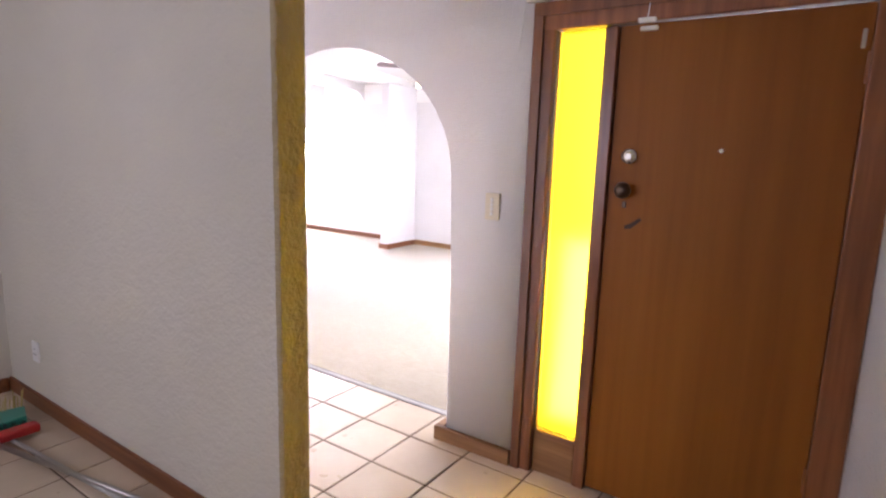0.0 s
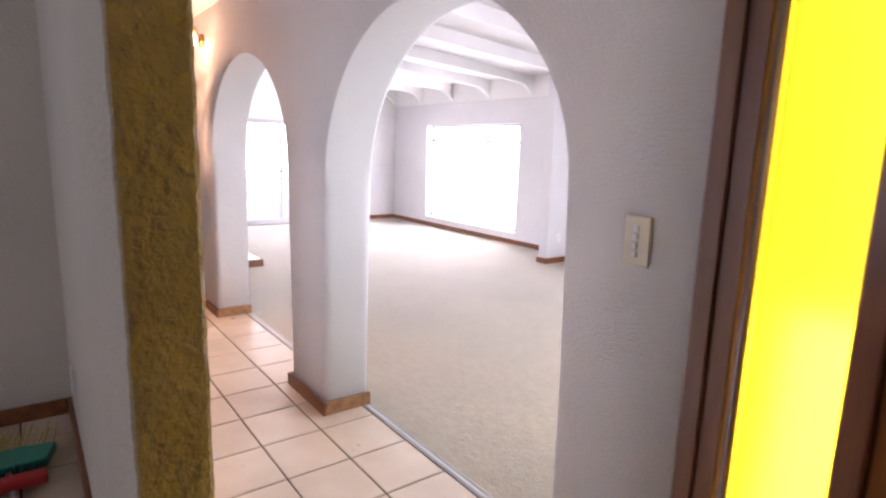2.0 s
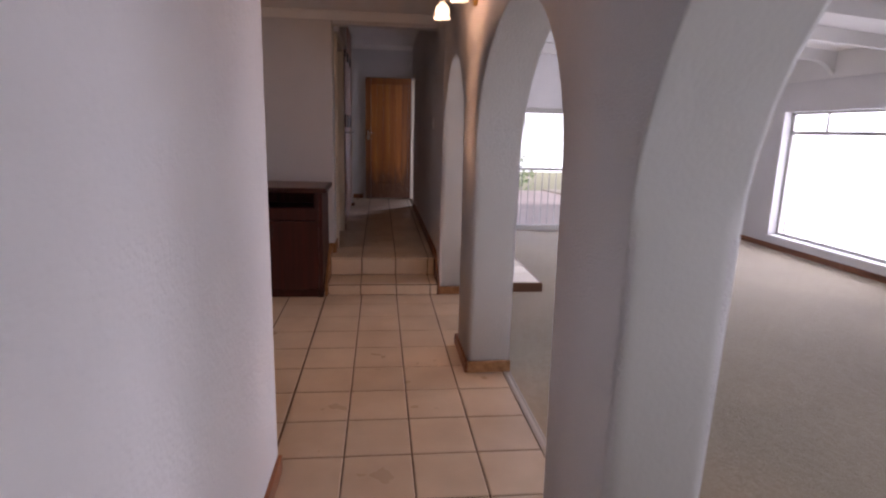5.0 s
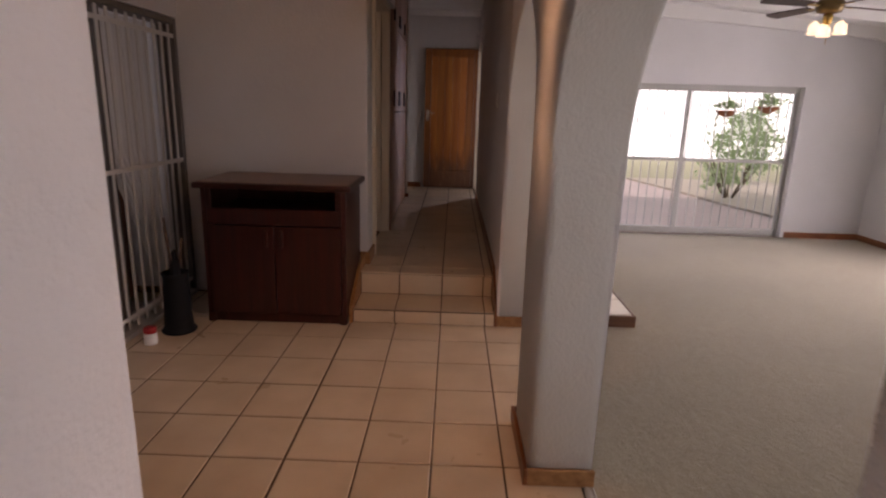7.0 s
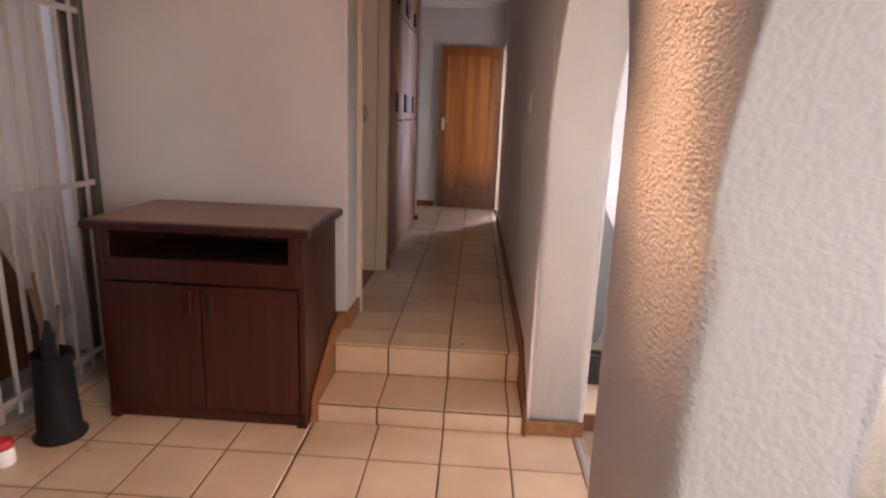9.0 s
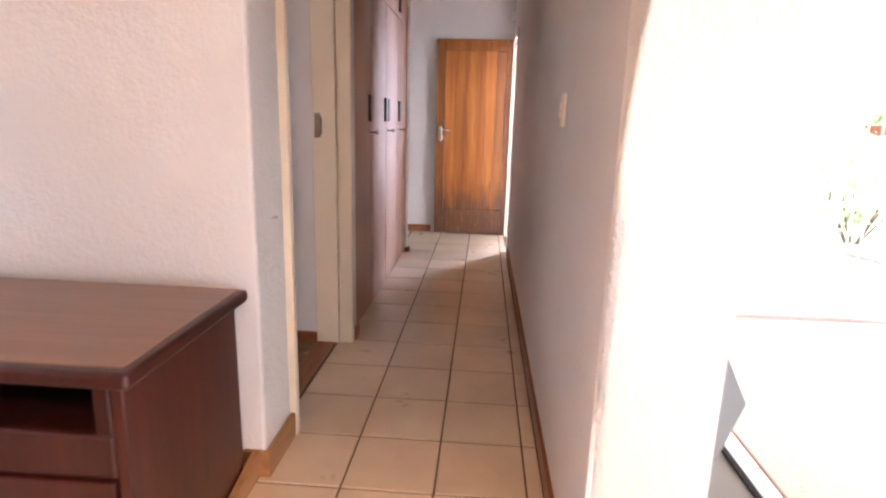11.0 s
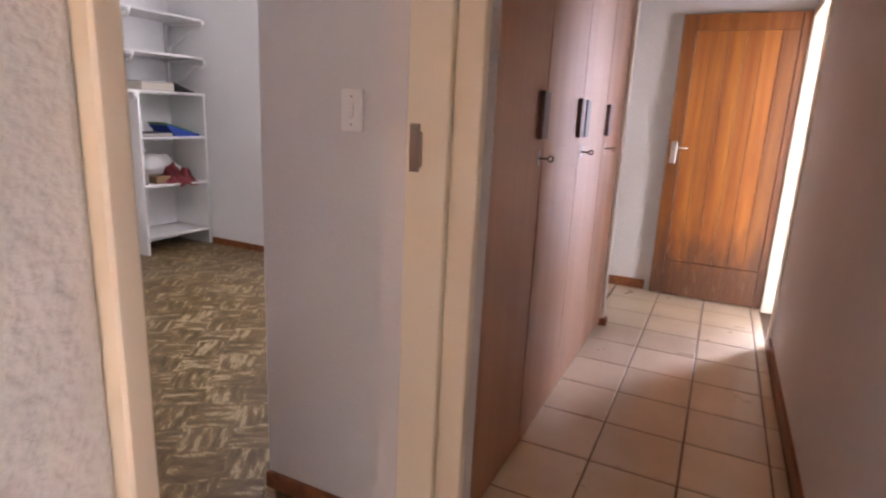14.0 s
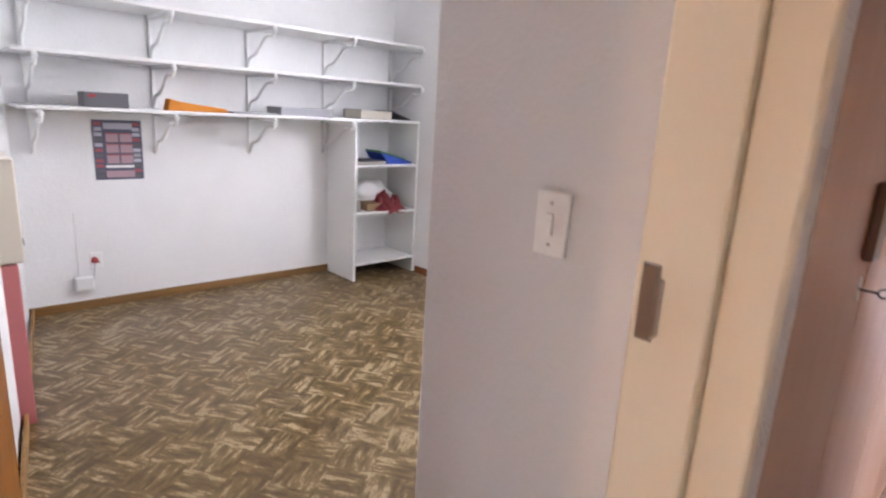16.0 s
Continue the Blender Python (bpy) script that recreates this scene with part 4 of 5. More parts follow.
RIM = [(-6.20, 2.80), (-6.18, 2.94), (-6.40, 3.15), (-6.92, 3.15), (-7.12, 2.94), (-7.12, 2.80)]
bm = bmesh.new()
for a, b in zip(RIM, RIM[1:]):
    add_tube(bm, (*a, 0.305), (*b, 0.305), 0.014, 6)
part("rim", bm, M_SOOT, tray)
part("pedestal", box(-6.95, -6.26, 2.78, 2.98, 0.089, 0.285, 0.006), M_SOOT, fire)


M_DARKBRASS = material("dark_brass", (0.16, 0.11, 0.05), 0.35, 1.0)


def ceiling_fan(x, y, z, turn, lit):
    f = thing("ceiling_fan", (x, y, z), "ceiling fan with dark blades and a lit lamp cluster", "ceiling fan", "ceiling fans")
    part("rod", tube((x, y, z), (x, y, 2.70), 0.012, 10), M_BRASS, f, "", True)
    part("motor", lathe([(0.03, -0.06), (0.085, -0.05), (0.10, -0.02), (0.10, 0.02), (0.07, 0.05), (0.02, 0.06)], 24, (x, y, z)), M_DARKBRASS, f, "dark aged brass motor housing", True)
    for k in range(4):
        a = turn + k * math.pi / 2
        m = Matrix.Translation((x, y, z)) @ Matrix.Rotation(a, 4, "Z") @ Matrix.Rotation(radians(10), 4, "X")
        bm = prism([(0.17, -0.05), (0.58, -0.065), (0.61, -0.03), (0.61, 0.03), (0.58, 0.065), (0.17, 0.05)], "z", -0.004, 0.004)
        bmesh.ops.transform(bm, matrix=m, verts=bm.verts[:])
        bl = part("blade", bm, M_MAHOG, f, "dark wooden blade")
        bm = box(0.085, 0.2, -0.015, 0.015, -0.010, -0.005)
        bmesh.ops.transform(bm, matrix=m, verts=bm.verts[:])
        part("iron", bm, M_BRASS, bl)
    part("lamp_hub", lathe([(0.01, -0.14), (0.03, -0.13), (0.035, -0.08), (0.03, -0.06)], 16, (x, y, z)), M_BRASS, f, "", True)
    for k in range(3):
        a = turn + 0.4 + k * 2.094
        cx, cy = x + 0.10 * math.cos(a), y + 0.10 * math.sin(a)
        part("shade", lathe([(r, h) for r, h in TULIP], 16, (cx, cy, z - 0.12)), M_SHADE if lit else M_WHITE, f, "tulip glass shade", True)
    part("pull_chain", tube((x + 0.02, y, z - 0.14), (x + 0.02, y, z - 0.29), 0.003, 6), M_BRASS, f)
    return f


ceiling_fan(-6.92, 5.0, 2.33, 0.25, True)
ceiling_fan(-2.95, 5.6, 2.41, 1.0, True)

# ---- corridor: built-in cupboards ----
cup = thing("built_in_cupboard", (-8.9, 1.15, UP), "four-door pale veneer built-in cupboard with key locks", "cupboard")
part("carcass", box(-9.93, -7.77, 0.87, 1.452, UP + 0.0, 2.848), M_CUP, cup)
part("end_panel", box(-9.985, -9.932, 0.86, 1.495, UP, 2.848, 0.004), M_WHITE, cup, "white painted end panel")
part("end_foot", box(-9.995, -9.93, 1.40, 1.515, UP, UP + 0.05, 0.003), M_SKIRT, cup)


def ring(centre, r, thick, n=12):
    """A small loop standing across the corridor."""
    bm = bmesh.new()
    p = [(centre[0], centre[1] + r * math.cos(6.2832 * k / n), centre[2] + r * math.sin(6.2832 * k / n)) for k in range(n)]
    for a, b in zip(p, p[1:] + p[:1]):
        add_tube(bm, a, b, thick, 6)
    return bm


SEAMS = (-7.77, -8.31, -8.86, -9.40, -9.93)
M_HANDLE = material("dark_brown_recessed_handle", (0.05, 0.015, 0.009), 0.4)
for k, (a, b) in enumerate(zip(SEAMS, SEAMS[1:])):
    d = part("door", box(b + 0.003, a - 0.003, 1.454, 1.475, UP + 0.02, 2.272, 0.002), M_CUP, cup)
    u = part("top_door", box(b + 0.003, a - 0.003, 1.454, 1.475, 2.28, 2.82, 0.002), M_CUP, cup)
    hx = b + 0.05 if k in (0, 1) else a - 0.05
    for owner, z0, z1 in ((d, 1.48, 1.64), (u, 2.32, 2.44)):
        part("handle", box(hx - 0.036, hx + 0.036, 1.4755, 1.494, z0, z1, 0.004, 2), M_HANDLE, owner, "dark brown pull handle")
    if k != 1:
        key = part("key", tube((hx, 1.476, 1.415), (hx, 1.510, 1.415), 0.003, 8), M_KNOB, d, "steel key in its lock")
        part("bow", ring((hx, 1.520, 1.415), 0.0095, 0.0026), M_KNOB, key)
        part("escutcheon", box(hx - 0.006, hx + 0.006, 1.4752, 1.478, 1.39, 1.44), M_STEEL, d)

# ---- corridor's end: boarded garden door standing open ----
gdoor = thing("door_garden", (-10.95, 2.07, UP), "orange varnished boarded timber door standing open", "door")
DX = -10.955
for y0, y1, z0, z1, nm in ((1.665, 1.755, UP + 0.012, 2.322, "stile"), (2.395, 2.485, UP + 0.012, 2.322, "stile"), (1.757, 2.393, 2.21, 2.322, "top_rail"), (1.757, 2.393, UP + 0.012, UP + 0.28, "bottom_rail")):
    part(nm, box(DX, DX + 0.042, y0, y1, z0, z1, 0.003), M_PLANK, gdoor)
for k in range(6):
    y0 = 1.758 + k * 0.106
    part("board", box(DX + 0.006, DX + 0.034, y0, y0 + 0.105, UP + 0.281, 2.209, 0.002), M_PLANK, gdoor)
part("lock_plate", box(DX + 0.042, DX + 0.046, 1.69, 1.73, 1.28, 1.44, 0.002), M_CHROME, gdoor)
part("handle", add_tube(tube((DX + 0.046, 1.71, 1.40), (DX + 0.085, 1.71, 1.40), 0.008, 8), (DX + 0.083, 1.71, 1.40), (DX + 0.083, 1.81, 1.395), 0.007, 8), M_CHROME, gdoor, "chrome lever handle", True)
gframe = thing("door_frame", (-10.5, 2.6, UP), "cream painted frame of the garden doorway", "door frame")
for b in ((-10.92, -10.87, 2.445, 2.70, UP, 2.33), (-10.15, -10.10, 2.445, 2.70, UP, 2.33)):
    part("jamb", box(*b, 0.004), M_CREAM, gframe)
part("head", box(-10.87, -10.15, 2.445, 2.70, 2.28, 2.33, 0.004), M_CREAM, gframe)
spot = thing("motion_detector", (-10.98, 2.40, 2.6), "small white alarm detector high in the corner", "alarm sensor")
part("case", box(-10.99, -10.95, 2.41, 2.45, 2.52, 2.60, 0.008, 2), M_WHITE, spot)

# ---- study: shelves, bookcase, things on them ----
SF, SBK, SR, SL = -2.23, -2.66, -10.13, -7.24
for z in (1.62, 1.93, 2.25):
    sh = thing("wall_shelf", ((SL + SR) / 2, SBK, z), "white painted wall shelf on ornate brackets", "shelf", "study wall shelves")
    part("board", box(SR, SL, SBK, SF, z, z + 0.020, 0.003), M_WHITE, sh)
    for x in (-7.34, -8.06, -8.74, -9.40, -10.09):
        if z < 1.7 and x < -10:
            continue
        bm = box(x - 0.011, x + 0.011, SBK, SBK + 0.028, z - 0.29, z, 0.003)
        add_box(bm, x - 0.011, x + 0.011, SBK, SF + 0.05, z - 0.026, z, 0.003)
        line = []
        for k in range(13):
            a = k / 12
            line.append((x, SF + 0.06 - (SF + 0.03 - SBK) * a + 0.03 * math.sin(a * 6.28), z - 0.03 - 0.24 * a ** 1.4 - 0.02 * math.sin(a * 12.5)))
        for p0, p1 in zip(line, line[1:]):
            add_tube(bm, p0, p1, 0.012, 6)
        bmesh.ops.create_icosphere(bm, subdivisions=1, radius=0.02, matrix=Matrix.Translation((x, SF + 0.05, z - 0.02)))
        part("bracket", bm, M_WHITE, sh)
unit = thing("bookcase", (-9.8, -2.4, UP), "white painted open bookcase below the wall shelf", "bookcase")
UX0, UX1, UF = -10.12, -9.45, -2.22
for x in (UX0, UX1 - 0.022):
    part("side_panel", box(x, x + 0.022, SBK, UF, UP, 1.618, 0.002), M_WHITE, unit)
part("back_panel", box(UX0 + 0.022, UX1 - 0.022, SBK, SBK + 0.006, UP + 0.08, 1.618), M_WHITE, unit)
for z in (0.40, 0.84, 1.245):
    part("shelf", box(UX0 + 0.022, UX1 - 0.022, SBK + 0.006, UF, z, z + 0.020, 0.002), M_WHITE, unit)


def box_file(name, x0, x1, y0, y1, z, h, mat, page, label):
    t = thing(name, ((x0 + x1) / 2, (y0 + y1) / 2, z), label, "binder")
    part("cover", box(x0, x1, y0, y1, z, z + 0.004), mat, t)
    part("cover", box(x0, x1, y0, y1, z + h - 0.004, z + h, 0.001), mat, t)
    part("spine", box(x0, x1, y0, y0 + 0.004, z + 0.004, z + h - 0.004), mat, t)
    part("page_block", box(x0 + 0.01, x1 - 0.01, y0 + 0.006, y1 - 0.012, z + 0.005, z + h - 0.005), page, t)
    return t


M_PAPER = material("paper", (0.58, 0.53, 0.45), 0.8)
M_GREYCARD = material("grey_card", (0.33, 0.33, 0.35), 0.6)
M_DARKCARD = material("dark_grey_card", (0.125, 0.12, 0.13), 0.6)
M_ORANGE = material("orange_card", (0.65, 0.22, 0.01), 0.6)
M_BLUE = material("blue_card", (0.02, 0.06, 0.35), 0.5)
M_GREEN = material("green_card", (0.05, 0.20, 0.05), 0.5)
bx = thing("cardboard_box", (-7.69, -2.36, 1.64), "dark grey cardboard box with a small red mark", "box")
part("body", box(-7.82, -7.58, -2.50, -2.30, 1.640, 1.73, 0.003), M_DARKCARD, bx)
part("mark", box(-7.64, -7.60, -2.2995, -2.2985, 1.70, 1.715), M_RED, bx)
single("document_tube", prism([(-8.05, 1.64), (-8.45, 1.64), (-8.44, 1.665), (-8.13, 1.70), (-8.07, 1.715)], "y", -2.42, -2.32, 0.006), M_ORANGE, "orange folded folder lying on the shelf", "folder")
single("magazine", box(-8.80, -8.47, -2.50, -2.28, 1.640, 1.652, 0.002), M_GREYCARD, "thin grey magazine lying on the shelf", "magazine")
box_file("ring_binder", -9.28, -8.83, -2.52, -2.28, 1.640, 0.062, M_GREYCARD, M_GREYCARD, "grey ring binders lying flat on the shelf")
box_file("ring_binder", -9.86, -9.53, -2.54, -2.27, 1.640, 0.075, M_DARKCARD, M_PAPER, "black lever arch file lying flat with its pages showing")
single("file_flap", prism([(-9.86, 1.712), (-9.86, 1.718), (-10.05, 1.652), (-10.05, 1.645)], "y", -2.54, -2.27), M_DARKCARD, "black file cover hanging open on the shelf", "file cover")
box_file("ring_binder", -9.80, -9.48, -2.52, -2.25, 1.265, 0.03, M_DARKCARD, M_PAPER, "dark folder lying flat in the bookcase")
single("folder", prism([(-9.74, 1.355), (-9.76, 1.362), (-10.08, 1.280), (-10.08, 1.266), (-9.82, 1.266)], "y", -2.50, -2.26), M_BLUE, "blue folder leaning in the bookcase", "folder")
single("folder", prism([(-9.72, 1.37), (-9.735, 1.38), (-10.0, 1.31), (-9.99, 1.30)], "y", -2.49, -2.26), M_GREEN, "green folder leaning on the blue one", "folder")
crate = thing("small_box", (-9.6, -2.38, 0.86), "small brown cardboard box in the bookcase", "box")
part("body", box(-9.80, -9.62, -2.48, -2.28, 0.860, 0.925, 0.003), material("brown_card", (0.30, 0.19, 0.10), 0.7), crate)
tin = single("tin", lathe([(0.03, 0), (0.032, 0.01), (0.032, 0.09), (0.028, 0.10)], 16, (-9.54, -2.32, 0.86)), M_STEEL, "small grey tin in the bookcase", "tin", "", True)


def crumpled(centre, size, seed, n=3):
    bm = bmesh.new()
    bmesh.ops.create_icosphere(bm, subdivisions=n, radius=1.0)
    for v in bm.verts:
        k = noise.noise(v.co * 1.7 + Vector((seed, 0, 0))) * 0.45 + noise.noise(v.co * 4 + Vector((0, seed, 0))) * 0.18
        v.co *= 1 + k
        v.co = Vector((v.co.x * size[0], v.co.y * size[1], max(v.co.z, -0.75) * size[2])) + Vector(centre)
    return bm


def draped_cloth(cx, cy, z, w, d, h, drop, seed):
    """A bunched cloth: ridged folds over the shelf, its front hem hanging below the edge."""
    bm = bmesh.new()
    n, m = 46, 30
    top = []
    for j in range(m + 1):
        row = []
        for i in range(n + 1):
            u, v = i / n * 2 - 1, j / m * 2 - 1
            r = min(1.0, math.hypot(u * 0.95, v))
            p = Vector((u * 2.1 + seed, v * 2.1, seed * 0.7))
            fold = abs(noise.noise(p * 1.5)) * 0.75 + abs(noise.noise(p * 3.4)) * 0.35
            lift = h * (1 - r * r) ** 0.8 * (0.45 + fold)
            x = cx + w * u * (1 + 0.18 * noise.noise(Vector((v * 2, seed, 0))))
            y = cy + d * v * (1 + 0.15 * noise.noise(Vector((u * 2.5, 0, seed))))
            hem = drop * max(0.0, v - 0.82) / 0.18 * (0.4 + 0.6 * abs(math.sin(u * 3.1 + seed))) if u < 0.35 else 0.0
            row.append(bm.verts.new((x, y, z + 0.004 + lift - hem)))
        top.append(row)
    for a, b in zip(top, top[1:]):
        for i in range(n):
            bm.faces.new((a[i], a[i + 1], b[i + 1], b[i]))
    bmesh.ops.solidify(bm, geom=bm.faces[:], thickness=0.003)
    return bm


single("cloth", draped_cloth(-9.86, -2.335, 0.86, 0.17, 0.125, 0.15, 0.035, 3.3), material("faded_red_cloth", (0.34, 0.075, 0.085), 0.9), "crumpled faded red cloth in the bookcase", "cloth", "", True)
single("pillow", crumpled((-9.80, -2.52, 0.96), (0.22, 0.09, 0.13), 8), M_WHITE, "white crumpled bag behind the red cloth", "bag", "", True)
# wall calendar
cal = thing("wall_calendar", (-7.82, -2.655, 1.15), "colourful printed year calendar taped to the wall", "calendar")
CX, CZ, CW, CH = -7.672, 1.155, 0.297, 0.40
part("sheet", box(CX - CW, CX, -2.6585, -2.655, CZ, CZ + CH), material("calendar_blue", (0.085, 0.09, 0.14), 0.5), cal)
M_PINK = material("print_pink", (0.42, 0.28, 0.31), 0.5)
M_LILAC = material("print_grey_lilac", (0.45, 0.45, 0.52), 0.5)
M_PRED = material("print_red", (0.34, 0.09, 0.10), 0.5)
rnd = random.Random(11)
for j in range(3):
    for i in range(2):
        part("month_panel", box(CX - 0.075 - i * 0.085 - 0.075, CX - 0.075 - i * 0.085, -2.6545, -2.6535, CZ + 0.11 + j * 0.072, CZ + 0.17 + j * 0.072), M_PINK, cal)
        part("heading_bar", box(CX - 0.075 - i * 0.085 - 0.075, CX - 0.075 - i * 0.085, -2.6530, -2.6525, CZ + 0.163 + j * 0.072, CZ + 0.171 + j * 0.072), M_PRED, cal)
for j in range(11):
    for side in (0.008, CW - 0.058):
        part("print_bar", box(CX - side - 0.045, CX - side, -2.6545, -2.6535, CZ + 0.012 + j * 0.035, CZ + 0.036 + j * 0.035), (M_LILAC, M_PRED, M_GREYCARD, M_DARKCARD)[rnd.randrange(4)], cal)
part("print_bar", box(CX - 0.24, CX - 0.065, -2.6545, -2.6535, CZ + 0.34, CZ + 0.38), M_LILAC, cal)
part("print_bar", box(CX - 0.24, CX - 0.065, -2.6545, -2.6535, CZ + 0.08, CZ + 0.098), M_WHITE, cal)
part("print_bar", box(CX - 0.24, CX - 0.065, -2.6545, -2.6535, CZ + 0.015, CZ + 0.06), M_PINK, cal)
plug = thing("plug", (-7.63, -2.64, 0.6), "red plug with a grey cable in the socket", "plug")
part("body", lathe([(0.022, 0), (0.024, 0.01), (0.018, 0.03), (0.008, 0.04)], 12, (-7.62, -2.645, 0.59)), M_RED, plug, "", True)
part("cable", add_tube(tube((-7.62, -2.64, 0.59), (-7.60, -2.635, 0.46), 0.004, 6), (-7.60, -2.635, 0.46), (-7.57, -2.65, 0.44), 0.004, 6), M_LILAC, plug)
adaptor = thing("adaptor_box", (-7.53, -2.65, 0.46), "white wall adaptor box with a cable", "adaptor")
part("case", box(-7.60, -7.49, -2.655, -2.61, 0.405, 0.50, 0.01, 2), M_WHITE, adaptor)
part("conduit", box(-7.53, -7.52, -2.659, -2.651, 0.50, 0.95), M_WHITE, adaptor)
tall = thing("painted_cabinet", (-7.0, -1.0, UP), "narrow cabinet with a cream upper and a faded red base", "cabinet")
part("base", box(-7.075, -6.95, -1.42, -1.15, UP, 1.0, 0.004), material("faded_red_paint", (0.50, 0.16, 0.16), 0.5), tall)
upper = part("upper", box(-7.10, -6.95, -1.42, -1.15, 1.01, 1.45, 0.006), material("beige_paint", (0.60, 0.54, 0.45), 0.5), tall)
part("knob", tube((-7.10, -1.30, 1.07), (-7.115, -1.30, 1.07), 0.016, 14), M_BLACK, upper)

# ---- outside: patio, garden, glowing distance ----
M_PATIO = plaster("pale_brick_paving", (0.60, 0.50, 0.47), 1.2)
setting("patio_paving", box(-15.5, XL0 - 0.22, YB, 9.5, -0.12, -0.02), M_PATIO, "pale sunlit patio paving", "paving")
# backdrop sheets emit: the outdoor glare is put into their material
M_GLOW = bpy.data.materials.new("glowing_distance")
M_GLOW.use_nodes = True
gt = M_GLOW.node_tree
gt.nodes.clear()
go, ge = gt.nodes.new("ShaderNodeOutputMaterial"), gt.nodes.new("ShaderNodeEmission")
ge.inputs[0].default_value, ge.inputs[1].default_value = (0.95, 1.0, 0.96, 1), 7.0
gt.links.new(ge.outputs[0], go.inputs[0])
setting("backdrop_window", box(-13, 0, 12.0, 12.1, -0.1, 6), M_GLOW, "glowing sheet for the sunlit distance beyond the window", "backdrop")
setting("backdrop_garden", box(-24.1, -24, -6, 20, -0.1, 8), M_GLOW, "glowing sheet for the sunlit distance beyond the garden", "backdrop")
setting("backdrop_front", box(-1.0, 2.5, 5.0, 5.1, -0.1, 3.5), M_GLOW, "glowing sheet for the sunlit distance before the front door", "backdrop")


def leaf_material(name, a, b):
    m = material(name, a, 0.6)
    t = Tree(m)
    g = t.t.nodes.new("ShaderNodeNewGeometry")
    t.colour(t.ramp(g.outputs["Random Per Island"], (0.0, a), (1.0, b)))
    thin = t.t.nodes.new("ShaderNodeBsdfTranslucent")
    thin.inputs[0].default_value = (*tint(b, 1.6), 1)
    both = t.t.nodes.new("ShaderNodeMixShader")
    both.inputs[0].default_value = 0.5
    t.link(t.b.outputs[0], both.inputs[1])
    t.link(thin.outputs[0], both.inputs[2])
    t.link(both.outputs[0], t.t.nodes["Material Output"].inputs[0])
    return m


M_LEAF = leaf_material("garden_leaves", (0.16, 0.25, 0.12), (0.34, 0.44, 0.25))
M_BARK = material("grey_bark", (0.12, 0.09, 0.06), 0.9)


def shrub(x, y, h, r, seed, leaves=1500):
    rr = random.Random(seed)
    t = thing("shrub", (x, y, -0.02), "leafy green garden shrub beside the patio", "shrub", "garden shrubs")
    bm = bmesh.new()
    for k in range(9):
        a = rr.random() * 6.28
        add_tube(bm, (x + 0.05 * math.cos(a), y + 0.05 * math.sin(a), -0.02), (x + r * 0.6 * math.cos(a), y + r * 0.6 * math.sin(a), h * (0.5 + 0.4 * rr.random())), 0.018, 6, 0.006)
    part("stems", bm, M_BARK, t)
    vs, fs = [], []
    clumps = [(rr.uniform(-1, 1), rr.uniform(-1, 1), rr.uniform(0.25, 1)) for _ in range(26)]
    for k in range(leaves):
        cx, cy, cz = clumps[rr.randrange(len(clumps))]
        w = 1 - 0.35 * cz
        p = Vector((x + r * w * cx * 0.75 + rr.gauss(0, 0.1), y + r * w * cy * 0.75 + rr.gauss(0, 0.1), h * cz + rr.gauss(0, 0.1)))
        q = Euler((rr.uniform(0, 6), rr.uniform(0, 6), rr.uniform(0, 6))).to_matrix()
        s = rr.uniform(0.035, 0.07)
        i = len(vs)
        vs += [tuple(p + q @ Vector(c)) for c in ((-s, 0, 0), (0, -s * 0.4, 0.01), (s, 0, 0), (0, s * 0.4, 0.01))]
        fs.append((i, i + 1, i + 2, i + 3))
    me = bpy.data.meshes.new("leaves")
    me.from_pydata([tuple(Vector(v) - Vector(t.location)) for v in vs], [], fs)
    me.materials.append(M_LEAF)
    ob = new("leaves", me)
    ob.parent = t
    return t


shrub(-12.6, 7.2, 1.35, 0.85, 1, 1150)
shrub(-15.0, 8.6, 1.6, 0.9, 3, 1300)
shrub(-15.2, 5.2, 0.9, 0.7, 5, 500)
setting("garden_bed", prism([(-10.6, 7.1), (-12.2, 6.75), (-13.4, 6.6), (-15.5, 6.2), (-15.5, 9.5), (-10.6, 9.5)], "z", -0.02, 0.02), material("pale_gravel", (0.50, 0.45, 0.37), 0.95), "pale gravel bed along the patio", "garden bed")
for (x, y, z) in ((-10.6, 6.02, 1.55), (-10.8, 6.72, 1.62)):
    pot = thing("hanging_basket", (x, y, z), "hanging terracotta flower basket on the patio", "hanging basket", "hanging baskets")
    part("bowl", lathe([(0.03, -0.09), (0.10, -0.06), (0.15, 0.0), (0.155, 0.01)], 18, (x, y, z)), material("terracotta", (0.35, 0.13, 0.06), 0.8), pot, "", True)
    part("chain", tube((x, y, z + 0.02), (x, y, 3.25), 0.004, 6), M_STEEL, pot)
    rr = random.Random(int(y * 10))
    bm = bmesh.new()
    for k in range(120):
        m = Matrix.Translation((x + rr.gauss(0, 0.09), y + rr.gauss(0, 0.09), z + 0.04 + abs(rr.gauss(0, 0.06)))) @ Euler((rr.uniform(0, 6), rr.uniform(0, 6), 0)).to_matrix().to_4x4()
        bmesh.ops.create_grid(bm, x_segments=1, y_segments=1, size=0.02, matrix=m)
    part("plant", bm, M_LEAF, pot)
setting("patio_roof", box(-11.6, XL0 - 0.22, YB, 7.6, 3.25, 3.35), M_CEIL)


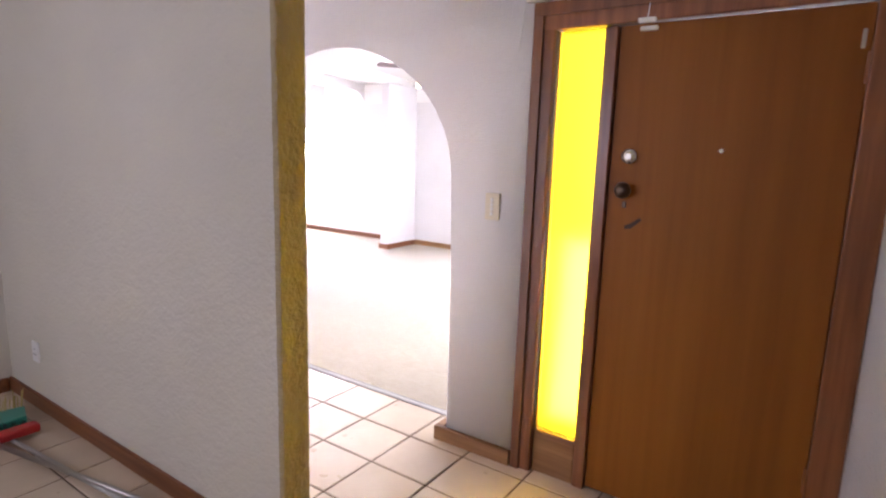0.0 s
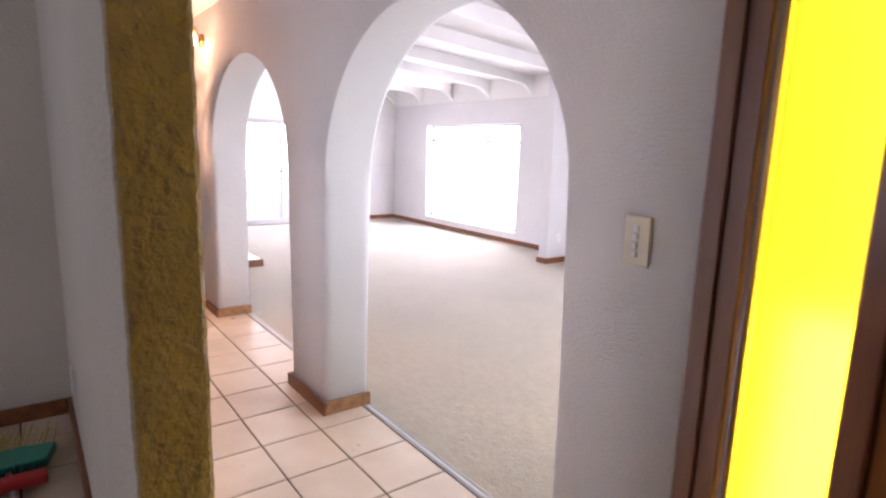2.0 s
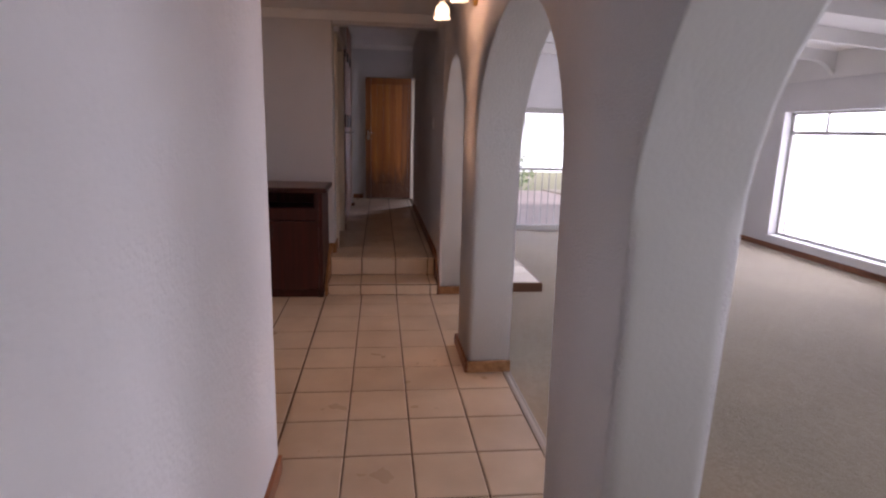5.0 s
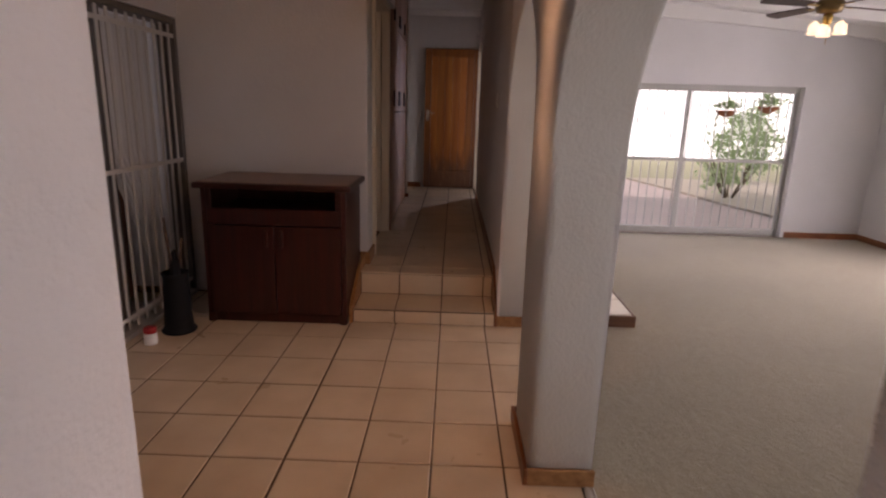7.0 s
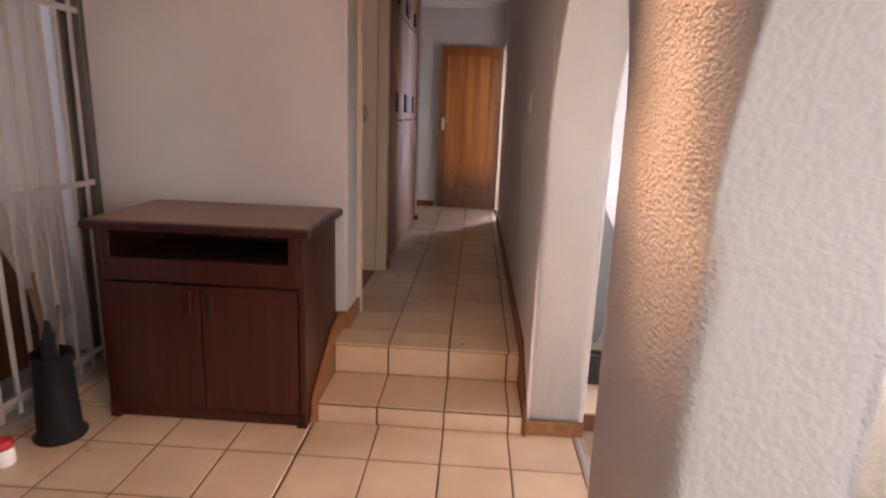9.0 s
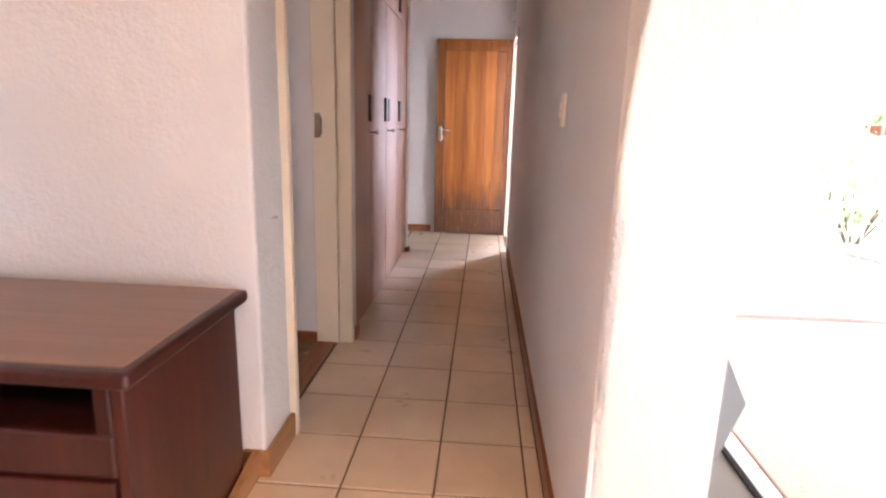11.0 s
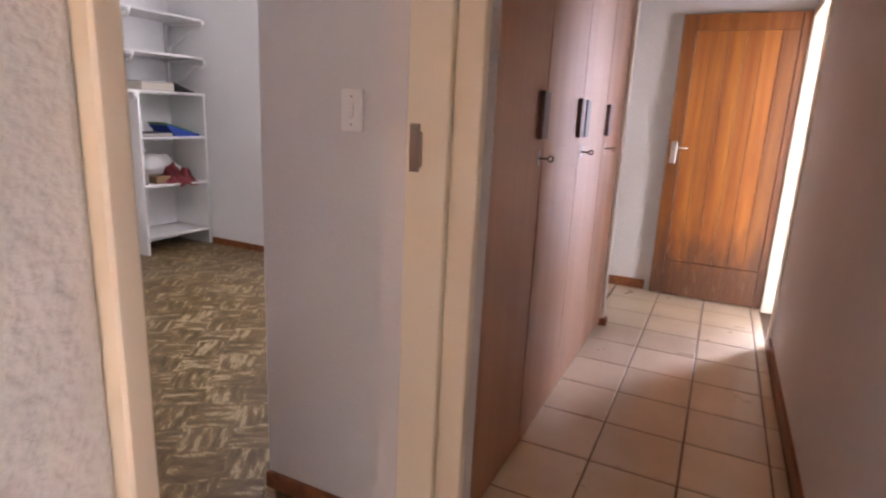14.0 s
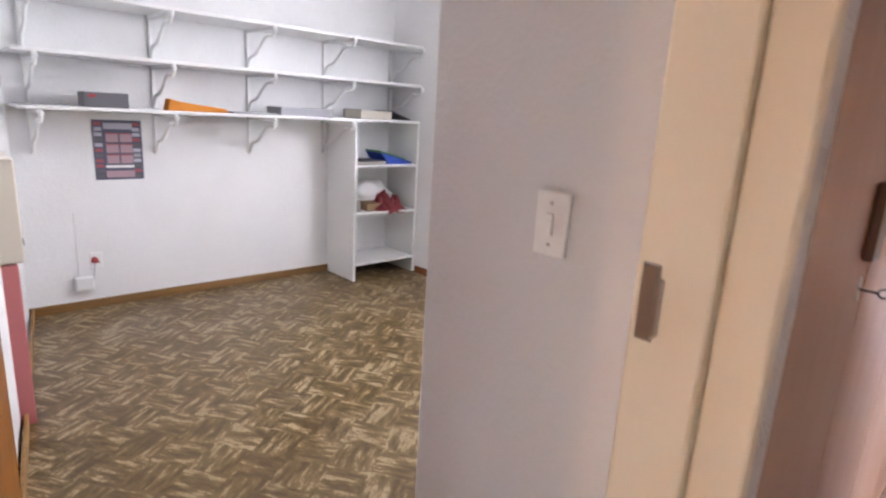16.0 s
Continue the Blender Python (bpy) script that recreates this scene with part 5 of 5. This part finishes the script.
# ---- floor tiles, last ----
def tile_mesh(w, d, name):
    bm = bmesh.new()
    t, b = 0.004, 0.003
    lo = [bm.verts.new((sx * w / 2, sy * d / 2, -0.01)) for sx, sy in ((-1, -1), (1, -1), (1, 1), (-1, 1))]
    mid_ = [bm.verts.new((sx * w / 2, sy * d / 2, -b)) for sx, sy in ((-1, -1), (1, -1), (1, 1), (-1, 1))]
    up = [bm.verts.new((sx * (w / 2 - t), sy * (d / 2 - t), 0)) for sx, sy in ((-1, -1), (1, -1), (1, 1), (-1, 1))]
    for a, c in ((lo, mid_), (mid_, up)):
        for k in range(4):
            bm.faces.new((a[k], a[(k + 1) % 4], c[(k + 1) % 4], c[k]))
    bm.faces.new(up)
    return mesh_of(name, bm, M_TILE)


FULL = {}


def lay(owner, xs, ys, z, x_lim, y_lim, joint=0.0075):
    """Tiles between the joint lines xs and ys, cut at the limits."""
    for x0, x1 in zip(xs, xs[1:]):
        for y0, y1 in zip(ys, ys[1:]):
            a, b, c, d = max(x0, x_lim[0]), min(x1, x_lim[1]), max(y0, y_lim[0]), min(y1, y_lim[1])
            if b - a < 0.03 or d - c < 0.03:
                continue
            w, h = round(b - a - joint, 3), round(d - c - joint, 3)
            if (w, h) not in FULL:
                FULL[(w, h)] = tile_mesh(w, h, "tile")
            ob = new("tile", FULL[(w, h)])
            ob.location = ((a + b) / 2, (c + d) / 2, z)
            ob.parent = owner


PX, PY = 0.3305, 0.3125
YS = [2.374 + PY * k for k in range(-14, 3)]
XS = [-5.262 + PX * k for k in range(-2, 24)]
floor_hall = bpy.data.objects["floor_hall"]
lay(floor_hall, XS, [y for y in YS if y < 1.38] + [1.436], 0.0, (-5.88, 2.0), (-0.1, 1.436))
lay(floor_hall, XS, [1.44, 1.7555, 2.067, 2.374, 2.69], 0.0, (-5.88, 2.0), (1.44, YB - 0.045))
lay(floor_hall, [-6.43, -6.25, -5.92, -5.88], [y for y in YS if y < 1.38] + [1.436], 0.0, (-6.43, -5.88), (0.11, 1.436))
step = bpy.data.objects["floor_step"]
lay(step, [-6.222, -5.872], [1.455, 1.745, 2.067, 2.374, 2.44], TREAD, (-6.222, -5.872), (1.455, YA - S))
corr = bpy.data.objects["floor_corridor"]
CXS = sorted([-6.218, -6.40] + [-7.715 + 0.3293 * k for k in range(-11, 4)])
lay(corr, CXS, [1.41, 1.745, 2.067, 2.384, 2.45], UP, (-11.0, -6.218), (1.405, YA - S))
lay(corr, CXS, [0.45, 0.78, 1.10, 1.405], UP, (-11.0, -9.99), (0.45, 1.405))
# step risers
for x, z0, z1, own in ((-5.872, 0.004, TREAD - 0.012, step), (-6.218, TREAD + 0.004, UP - 0.012, corr)):
    for y0, y1 in ((1.455, 1.745), (1.745, 2.067), (2.067, 2.374), (2.374, YA - S)):
        bm = box(x - 0.002, x + 0.006, y0 + 0.0045, y1 - 0.0045, z0, z1, 0.002)
        ob = new("riser_tile", mesh_of("riser_tile", bm, M_TILE))
        ob.parent = own
setting("floor_hall_recess", box(-6.44, -5.88, 0.0, 1.44, -0.15, -0.004), M_GROUT)
